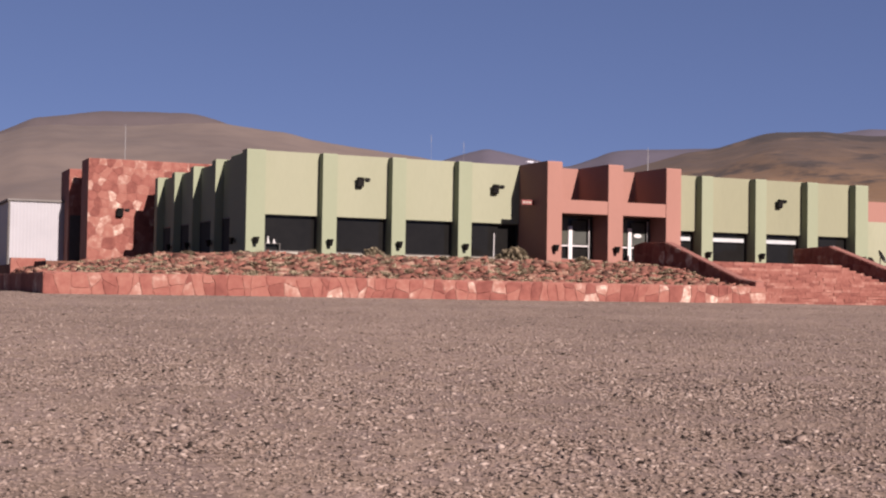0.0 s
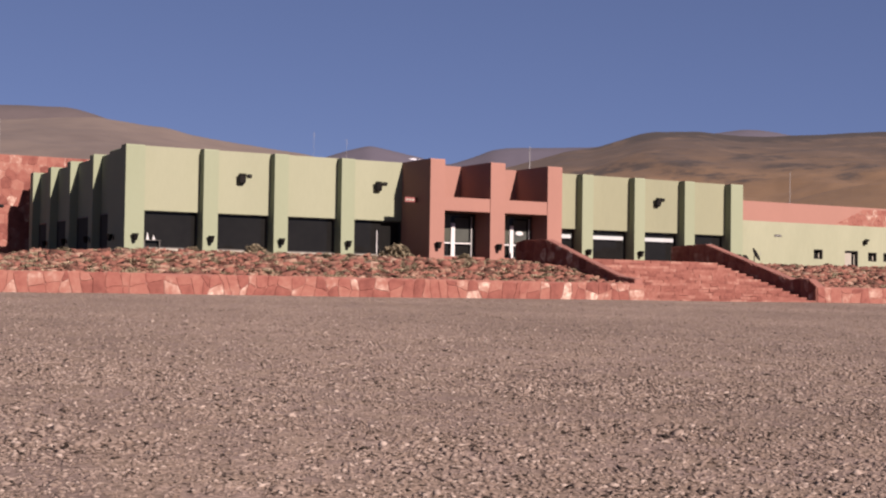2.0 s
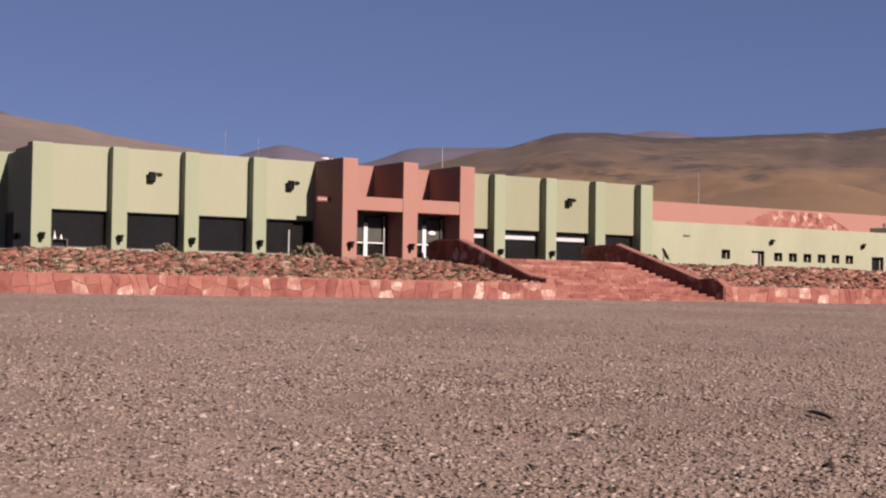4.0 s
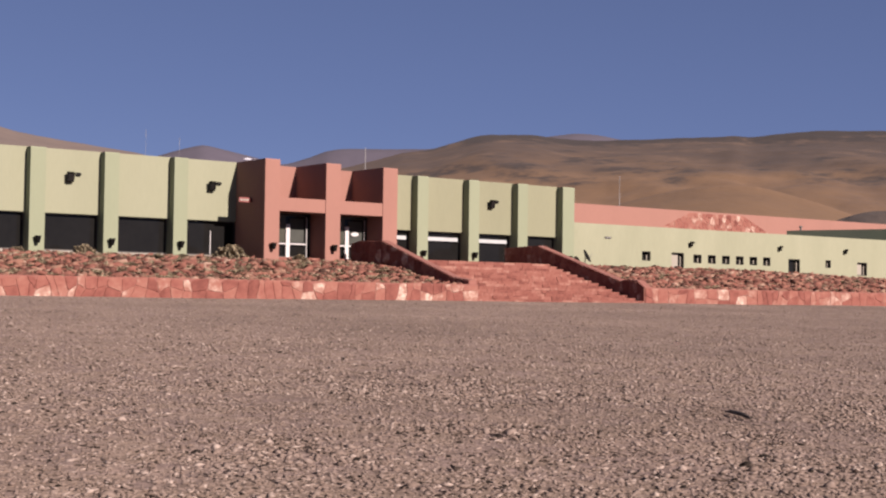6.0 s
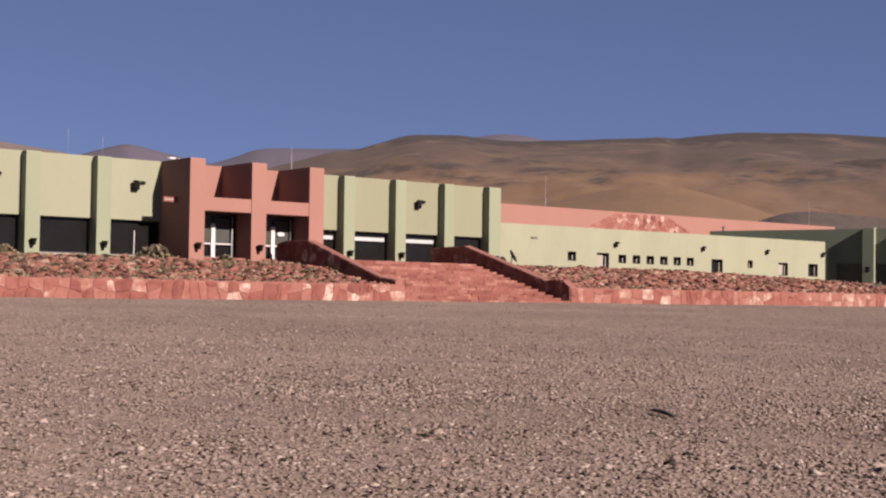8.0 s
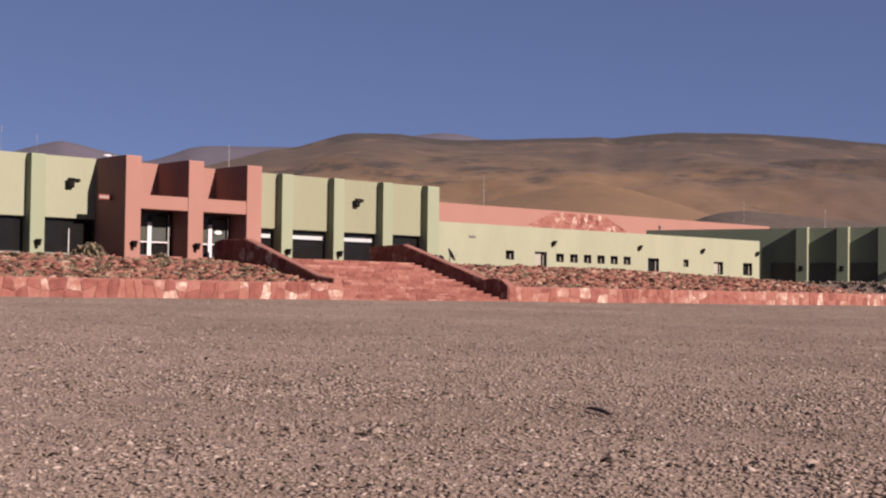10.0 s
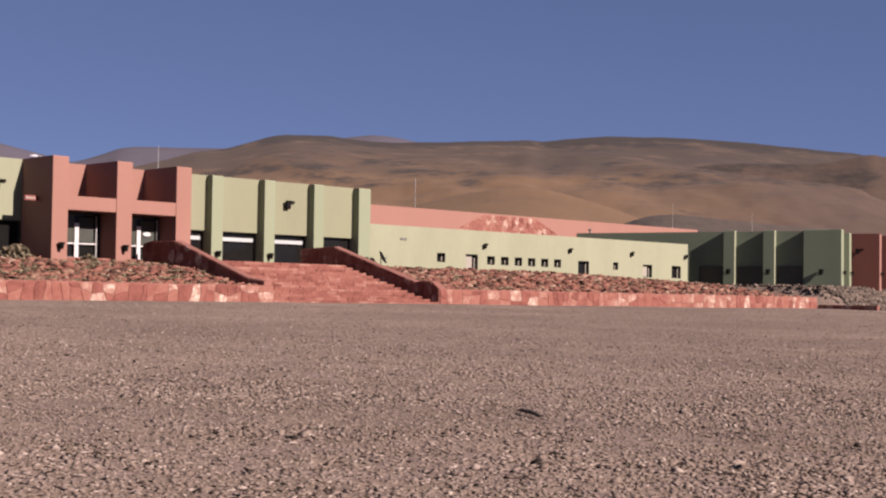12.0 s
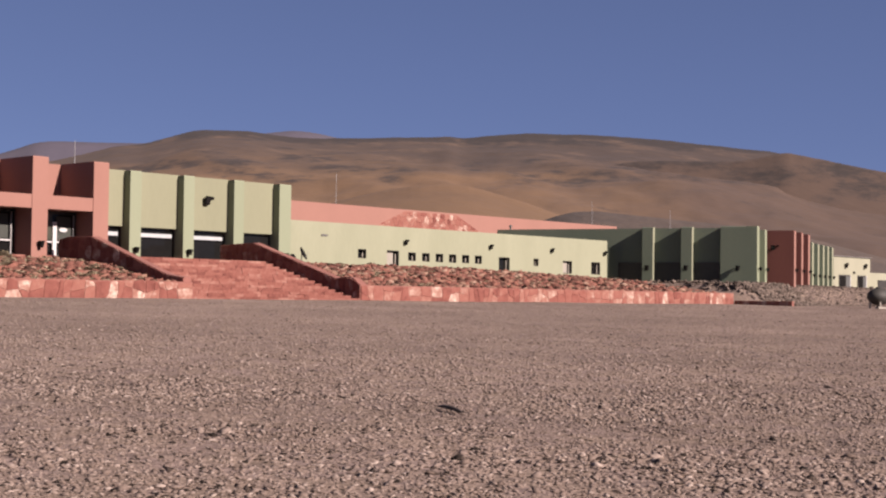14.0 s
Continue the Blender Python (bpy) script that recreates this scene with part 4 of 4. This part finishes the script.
def shrub(x, y, z, r, h, seed, label):
    rng = random.Random(seed)
    ob = thing("shrub", (x, y, z), label, "shrub", group="shrubs on the bank")
    stems = bmesh.new()
    for k in range(9):
        a = rng.uniform(0, 6.283)
        rod(stems, (x, y, z - 0.1), (x + math.cos(a) * r * 0.55, y + math.sin(a) * r * 0.55, z + h * rng.uniform(0.45, 0.8)), 0.02, 0.006, 5)
    part("stems", stems, M_TWIG, ob, "thin woody stems")
    crown = bmesh.new()
    for k in range(170):
        a, e, q = rng.uniform(0, 6.283), rng.uniform(0.05, 1.5), rng.uniform(0.35, 0.85)
        cx = x + math.cos(a) * math.cos(e) * r * q
        cy = y + math.sin(a) * math.cos(e) * r * q
        cz = z + math.sin(e) * h * q * 0.9
        tuft(crown, cx, cy, cz - 0.03, r * 0.2, h * 0.2, 14, rng)
    part("foliage", crown, M_GRASS, ob, "fine dry olive foliage")


for k, (x, y, r, h) in enumerate([(37.3, 73.2, 1.35, 1.1), (28.5, 73.7, 0.95, 0.8), (41.3, 72.0, 0.6, 0.5), (24.0, 71.5, 0.6, 0.45), (33.0, 70.5, 0.55, 0.4),
                                  (70.3, 74.6, 0.7, 0.4), (73.2, 74.3, 0.5, 0.45), (17.0, 71.0, 0.6, 0.4), (30.6, 68.5, 0.5, 0.4)]):
    shrub(x, y, bank_z(x, y), r, h, 40 + k, "rounded dry olive-brown desert shrub on the bank")


# ---- lamps ----
def flood_lamp(x, y, z, s=1.0, turn=0.0, down=9):
    """A floodlight on a wall that faces -y before turning, with its bracket and junction box."""
    ob = thing("floodlight", (x, y, z), "black square floodlight on a wall bracket", "floodlight", group="floodlights", turn=turn)
    m = pose(x, y, z, 0, 0, turn) @ Matrix.Scale(s, 4)
    head = m @ pose(-0.08, -0.24, 0.02, down, 0, 4)
    body = part("housing", boxed(-0.23, 0.23, -0.09, 0.12, -0.29, 0.28, 0.05, head), M_BLACK, ob)
    part("lens", boxed(-0.18, 0.18, -0.102, -0.088, -0.23, 0.20, 0.005, head), M_LENS, body, "dark lamp glass")
    part("visor", boxed(-0.24, 0.24, -0.14, 0.0, 0.28, 0.305, 0.008, head), M_BLACK, body)
    for k in range(3):
        part("cooling_fin", boxed(-0.16 + 0.12 * k, -0.10 + 0.12 * k, 0.12, 0.16, -0.2, 0.2, 0.008, head), M_BLACK, body)
    part("bracket", rod(bmesh.new(), m @ Vector((-0.08, 0.04, 0.02)), m @ Vector((-0.08, -0.2, 0.02)), 0.045 * s), M_BLACK, ob)
    part("junction_box", boxed(0.30, 0.60, -0.13, 0.0, 0.13, 0.31, 0.03, m), M_BLACK, ob)
    part("conduit", rod(bmesh.new(), m @ Vector((0.10, -0.02, 0.25)), m @ Vector((0.32, -0.02, 0.25)), 0.018 * s), M_BLACK, ob)
    return ob


def wall_lamp(x, y, z, turn=0.0, s=1.0, arm=False):
    ob = thing("wall_lamp", (x, y, z), "small black up-and-down wall lamp", "wall lamp", group="wall lamps", turn=turn)
    m = pose(x, y, z, 0, 0, turn) @ Matrix.Scale(s, 4)
    bm = bmesh.new()
    bmesh.ops.create_cone(bm, cap_ends=True, segments=14, radius1=0.10, radius2=0.18, depth=0.36, matrix=m @ pose(0, -0.24, 0))
    shade = part("shade", bm, M_BLACK, ob)
    part("rim", rod(bmesh.new(), m @ Vector((0, -0.24, 0.17)), m @ Vector((0, -0.24, 0.21)), 0.19 * s, seg=14), M_BLACK, shade)
    part("back_plate", boxed(-0.09, 0.09, -0.03, 0.0, -0.14, 0.14, 0.01, m), M_BLACK, ob)
    part("arm", rod(bmesh.new(), m @ Vector((0, -0.02, 0)), m @ Vector((0, -0.2, 0)), 0.035 * s), M_BLACK, ob)
    return ob


for x in (28.35, 37.2, 58.65):
    flood_lamp(x, 75.7, 7.76)
for i, x in enumerate(BAYS):
    wall_lamp(x + (0.55 if i in (0, 7) else 0.44), 75.01, 4.15)
for a, b in PX[:2]:
    wall_lamp((a + b) / 2 + 0.02, 72.01, 4.15)
for y in (77.2, 82.45, 88.05, 93.35):
    wall_lamp(21.29, y, 4.15, turn=-90)
for x in (78.4, 88.8, 97.25, 105.3):
    flood_lamp(x, 75.7, 5.66, 0.72)
for v in (1.7, 6.5, 10.2):
    p = MC @ Vector((0.0, v, 4.35))
    wall_lamp(p.x, p.y, p.z, turn=TURN_C - 90, s=1.2)
for u, v in ((0.5, -0.02), (4.0, 0.0), (5.7, -2.36), (9.6, -2.36), (13.4, -2.36), (30.0, 0.0), (33.8, 0), (37.4, 0), (40.7, 0), (44.1, 0)):
    p = MC @ Vector((u, v, 4.3))
    wall_lamp(p.x, p.y, p.z, turn=TURN_C, s=0.85)
flood_lamp(19.6, 103.0, 6.9, 1.1)
p = MC @ Vector((5.2, -0.5, 6.4))
flood_lamp(p.x, p.y, p.z, 0.8, turn=TURN_C - 90)

vent = thing("vent_slot", (69.6, 75.7, 5.88), "small dark metal vent grille in the wall", "vent")
part("frame", boxed(69.35, 70.0, 75.66, 75.70, 5.80, 5.95, 0.01), M_DARKFRAME, vent)
for k in range(3):
    part("slat", boxed(69.4, 69.95, 75.635, 75.66, 5.82 + 0.04 * k, 5.84 + 0.04 * k), M_MAST, vent)

dish = thing("satellite_dish", (66.6, 74.7, 3.7), "dark satellite dish on a short post by the wall", "satellite dish")
bm = bmesh.new()
prof = [(0.0, 0.0), (0.22, 0.02), (0.42, 0.08), (0.52, 0.14)]
dm = pose(66.6, 74.7, 4.35, 62, 0, 36)
rings = []
for r, h in prof:
    rings.append([bm.verts.new(dm @ Vector((r * math.cos(k * math.pi / 9), r * math.sin(k * math.pi / 9), h))) for k in range(18)] if r else [bm.verts.new(dm @ Vector((0, 0, 0)))])
for k in range(18):
    bm.faces.new((rings[0][0], rings[1][k], rings[1][(k + 1) % 18]))
    for a, b in zip(rings[1:], rings[2:]):
        bm.faces.new((a[k], b[k], b[(k + 1) % 18], a[(k + 1) % 18]))
d_ob = part("reflector", bm, M_BLACK, dish)
so = d_ob.modifiers.new("thickness", 'SOLIDIFY')
so.thickness = 0.02
part("post", rod(bmesh.new(), (66.6, 74.75, 3.3), (66.6, 74.75, 4.35), 0.035), M_MAST, dish)
part("feed_arm", rod(bmesh.new(), dm @ Vector((0, -0.4, 0.1)), dm @ Vector((0, 0, 0.5)), 0.015), M_MAST, dish)


# ---- roof fittings of the east building ----
p = MC @ Vector((0.9, 26.5, 8.1))
pipe = thing("vent_pipe", tuple(p), "thin grey vent pipe on the roof edge", "vent pipe")
part("pipe", rod(bmesh.new(), p, p + Vector((0, 0, 1.15)), 0.035), M_MAST, pipe)
part("cap", rod(bmesh.new(), p + Vector((0, 0, 1.15)), p + Vector((0, 0, 1.22)), 0.07, 0.03), M_MAST, pipe)
p = MC @ Vector((0.9, 24.4, 8.1))
cowl = thing("roof_vent", tuple(p), "small dark roof vent on the wall head", "vent")
part("stem", rod(bmesh.new(), p, p + Vector((0, 0, 0.3)), 0.09, seg=10), M_LEAF, cowl)
part("hood", rod(bmesh.new(), p + Vector((0, 0, 0.3)), p + Vector((0, 0, 0.46)), 0.2, 0.08, seg=12), M_LEAF, cowl)


# ---- masts ----
def mast(az, r, base, top, w=0.05, arms=0):
    x, y = r * math.sin(radians(az)), r * math.cos(radians(az))
    ob = thing("antenna_mast", (x, y, base), "thin pale metal antenna mast behind the roofs", "mast", group="masts")
    part("pole", rod(bmesh.new(), (x, y, base), (x, y, top), w, w * 0.6), M_MAST, ob)
    part("base_plate", boxed(x - 0.15, x + 0.15, y - 0.15, y + 0.15, base, base + 0.04, 0.005), M_MAST, ob)
    part("tip", rod(bmesh.new(), (x, y, top), (x, y, top + 0.5), 0.02), M_MAST, ob)
    for k in range(arms):
        part("dipole", rod(bmesh.new(), (x - 0.5, y, top - 0.3 - 0.6 * k), (x + 0.5, y, top - 0.3 - 0.6 * k), 0.015), M_MAST, ob)


mast(10.9, 109.0, ground_z(20.6, 107), 13.5, 0.045)
mast(32.48, 115.0, 8.95, 13.2, 0.045)
mast(43.09, 131.0, 9.1, 12.5, 0.03)
mast(53.77, 150.0, ground_z(121, 88.6), 11.5, 0.028)
mast(56.97, 132.0, 7.75, 9.4, 0.03)
mast(23.47, 114.5, ground_z(45, 105), 14.0, 0.014)
mast(24.83, 114.5, ground_z(48, 104), 13.5, 0.014)

# ---- ornaments in a window ----
stand = thing("display_stand", (23.05, 75.85, 3.6), "low dark display stand in the window", "stand")
part("top", boxed(22.6, 23.6, 75.76, 75.95, 4.02, 4.06, 0.01), M_DARKFRAME, stand)
for x in (22.66, 23.54):
    part("leg", boxed(x - 0.03, x + 0.03, 75.80, 75.92, 3.6, 4.02), M_DARKFRAME, stand)
for x, h, r in ((22.84, 0.42, 0.10), (23.20, 0.26, 0.10)):
    orn = thing("ornament", (x, 75.85, 4.06), "small white cone-shaped ornament on the display stand", "ornament", group="window ornaments")
    part("foot", rod(bmesh.new(), (x, 75.85, 4.06), (x, 75.85, 4.12), r, seg=12), M_FRAME, orn)
    part("cone", rod(bmesh.new(), (x, 75.85, 4.12), (x, 75.85, 4.06 + h), r * 0.75, r * 0.15, 12), M_FRAME, orn)

# ---- far white house, tank, twig ----
house = thing("white_house", (159, 77, 2.8), "small white rendered house with two dark doorways", "house")
part("wall", boxed(154.2, 164.2, 77.0, 84, 2.0, 6.95, 0.03), M_WHITE, house, "whitish rendered wall")
part("wall", boxed(164.2, 178, 77.6, 84, 2.0, 5.2, 0.03), M_WHITE, house, "lower whitish rendered wall")
part("roof", boxed(154.0, 164.4, 76.85, 84.2, 6.95, 7.06, 0.02), M_ROOF, house, "flat brownish roof slab")
for a, b in ((155.6, 158.6), (160.6, 163.0)):
    d = part("door", boxed(a, b, 76.93, 77.0, 2.8, 4.75, 0.01), M_DARKFRAME, house, "dark doorway")
    part("pane", boxed(a + 0.15, a + 0.55 * (b - a), 76.91, 76.93, 3.0, 4.6), M_GLASS, d)
    part("door_leaf", boxed(a + 0.6 * (b - a), b - 0.15, 76.90, 76.93, 2.85, 4.6, 0.01), M_LEAF, d, "grey metal door leaf")
    part("frame", boxed(b - 0.12, b + 0.02, 76.88, 76.93, 2.8, 4.75, 0.005), M_FRAME, d, "pale jamb")
part("lamp_box", boxed(159.4, 159.8, 76.85, 77.0, 4.95, 5.2, 0.03), M_BLACK, house, "small dark lamp box")
part("door", boxed(167.6, 172.0, 77.53, 77.6, 2.8, 4.3, 0.01), M_DARKFRAME, house, "dark doorway")
for x in (157.4, 162.6):
    flood_lamp(x, 77.0, 5.9, 1.0)

tx, ty = 108.0, 49.9
tz = ground_z(tx, ty)
tank = thing("tank", (tx, ty, tz), "dark rounded metal tank on pale stubby legs", "tank")
bm = bmesh.new()
bmesh.ops.create_uvsphere(bm, u_segments=24, v_segments=14, radius=1.0, matrix=pose(tx, ty, tz + 0.98) @ Matrix.Diagonal((1.15, 0.9, 0.72, 1)))
for f in bm.faces:
    f.smooth = True
body = part("body", bm, M_DRUM, tank, "dark weathered drum")
part("hatch", rod(bmesh.new(), (tx, ty, tz + 1.62), (tx, ty, tz + 1.76), 0.25, seg=14), M_DRUM, body)
for dx, dy in ((-0.7, -0.45), (0.7, -0.45), (-0.7, 0.45), (0.7, 0.45)):
    part("leg", rod(bmesh.new(), (tx + dx, ty + dy, tz - 0.1), (tx + dx * 0.9, ty + dy * 0.9, tz + 0.62), 0.10, 0.09), M_CONC, tank, "pale leg")
part("skid", boxed(tx - 1.5, tx + 1.2, ty - 0.7, ty - 0.4, tz - 0.05, tz + 0.12, 0.02), M_CONC, tank, "pale skid beam")

TWIG = Vector((10.82, 9.76, 0))
twig = thing("twig", (TWIG.x, TWIG.y, ground_z(TWIG.x, TWIG.y)), "dark dry twig lying on the gravel", "twig")
tzz = ground_z(TWIG.x, TWIG.y) + 0.02
bm = bmesh.new()
q = [Vector((0.234, 0.382, 0.012)), Vector((0.094, 0.163, 0.03)), Vector((-0.049, -0.108, 0.03)), Vector((-0.163, -0.325, 0.012))]
for (a, b), (ra, rb) in zip(zip(q, q[1:]), ((0.009, 0.020), (0.020, 0.024), (0.024, 0.012))):
    o = Vector((TWIG.x, TWIG.y, tzz))
    rod(bm, o + a, o + b, ra, rb, 7)
part("stick", bm, M_TWIG, twig)
part("side_shoot", rod(bmesh.new(), Vector((TWIG.x, TWIG.y, tzz)) + q[1], Vector((TWIG.x, TWIG.y, tzz)) + Vector((-0.06, -0.03, 0.03)), 0.007, 0.003, 6), M_TWIG, twig)


# ---- pebbles over the nearer gravel ----
PATCHES = [(48.0, 10.6, 1.3), (60.5, 10.8, 2.2), (47.0, 12.6, 1.0), (29.0, 10.4, 1.4), (36.5, 12.4, 1.2), (54.0, 15.5, 1.8), (20.0, 14.0, 1.6), (12.0, 11.0, 1.5)]


def coarse(x, y):
    """How stony the yard is at a place, from 0 to 1: coarser drifts lie here and there."""
    k = 0.55 * smooth(-0.1, 0.5, noise.noise((x * 0.35, y * 0.35, 7)))
    for az, r, w in PATCHES:
        d = math.hypot(x - r * math.sin(radians(az)), (y - r * math.cos(radians(az))))
        k = max(k, 1 - smooth(0.3 * w, w, d))
    return k


def pebbles(count, r0, r1, power, lo, hi, expo, label, seed, grouped=0.0, flat=(0.2, 0.5)):
    rng = random.Random(seed)
    out = []
    while len(out) < count:
        r = r0 + (r1 - r0) * rng.random() ** power
        az = radians(rng.uniform(3, 69))
        x, y = r * math.sin(az), r * math.cos(az)
        k = coarse(x, y)
        if rng.random() < grouped * (1 - k):
            continue
        s = (lo + (hi - lo) * rng.random() ** expo) * (0.85 + 0.3 * k)
        out.append((x, y, ground_z(x, y) + 0.10 * s, s, rng.uniform(*flat)))
    scatter("pebbles", out, OCTA, M_PEBBLE, label, "pebbles")


pebbles(46000, 8.4, 16.5, 1.0, 0.013, 0.046, 2.2, "fine pinkish grey pebbles strewn over the yard", 1, 0.0, (0.16, 0.42))
pebbles(80000, 16.0, 44.0, 1.6, 0.016, 0.058, 1.8, "scattered pinkish grey pebbles strewn over the yard", 2, 0.0, (0.18, 0.42))
pebbles(30000, 42.0, 62.0, 0.9, 0.018, 0.055, 2.2, "scattered stones strewn over the far yard", 4)
far = []
rng = random.Random(9)
while len(far) < 16000:
    x, y = rng.uniform(20, 125), rng.uniform(20, 59.6)
    if math.hypot(x, y) > 58:
        sz = 0.02 + 0.05 * rng.random() ** 2.2
        far.append((x, y, ground_z(x, y) + 0.1 * sz, sz, rng.uniform(0.3, 0.6)))
scatter("pebbles", far, OCTA, M_PEBBLE, "scattered stones strewn before the wall", "pebbles")
pebbles(6400, 8.6, 40.0, 0.9, 0.026, 0.075, 2.6, "larger loose stones strewn over the yard", 3, 0.5)

# ---- stones of the walls and steps ----
for wall, m, length, height, kw in WALLS:
    if kw:
        stonework(wall, m, [(0, 0), (length, 0), (length, height), (0, height)], M_STONE, **kw)
    else:
        masonry(wall, m, length, height, M_STONE, (0.34, 0.82) if m.translation.x < 50 else (0.4, 1.1), 0.032, 0.0)
stonework(tall, pose(17.2, 103.0, 2.9), [(0, 0), (7.5, 0), (7.5, 8.0), (0, 8.0)], M_STONE, cell=0.68, tall=0.9)
stonework(tall, pose(24.7, 103.0, 6.5), [(0, 0), (5.2, 0), (5.2, 4.4), (0, 4.4)], M_STONE, cell=0.7, tall=0.9)
stonework(tall, pose(16.6, 108.0, 6.9), [(0, 0), (2.3, 0), (2.3, 3.5), (0, 3.5)], M_STONE, cell=0.6)
for pts, tops, left in ((LEFT_P[0], LEFT_P[1], True), (RIGHT_P[0], RIGHT_P[1], False)):
    side = [c for c in stairs.children if c.name.startswith("side_wall")][0 if left else 1]
    for i in range(len(pts) - 1):
        a, b = Vector((*pts[i], 0)), Vector((*pts[i + 1], 0))
        length = (b - a).length
        off = -0.5 if left else 0.0
        turn = math.degrees(math.atan2(b.y - a.y, b.x - a.x))
        z0 = 1.4 if left else 1.0
        stonework(side, pose(a.x + off, a.y, z0, 0, 0, turn), [(0, 0), (length, 0), (length, tops[i + 1] - z0 - 0.02), (0, tops[i] - z0 - 0.02)],
                  M_STONE, cell=0.62, thick=0.03, gap=0.006)
plate = [c for c in rear.children][0]
stonework(plate, pose(86.6, 87.49, 6.9), [(0, 0), (15.0, 0), (14.4, 0.85), (11.0, 2.3), (3.9, 2.3), (0.5, 0.9)], M_STONE, cell=0.62, thick=0.022, gap=0.0, tall=0.75)
for step, ya, yb, z0, z in RISERS:
    x, end = stair_left(ya) + 0.03, stair_right(ya) - 0.03
    while x < end - 0.05:
        w = min(rnd.uniform(0.35, 1.5), end - x)
        lift = rnd.uniform(-0.014, 0.010)
        bm = boxed(x + 0.003, x + w - 0.003, ya - rnd.uniform(0.01, 0.05), yb, max(z0 - 0.03, z - 0.16 - rnd.uniform(0, 0.02)), z + lift, 0.012)
        part("paving_slab", bm, M_STEP, step)
        x += w
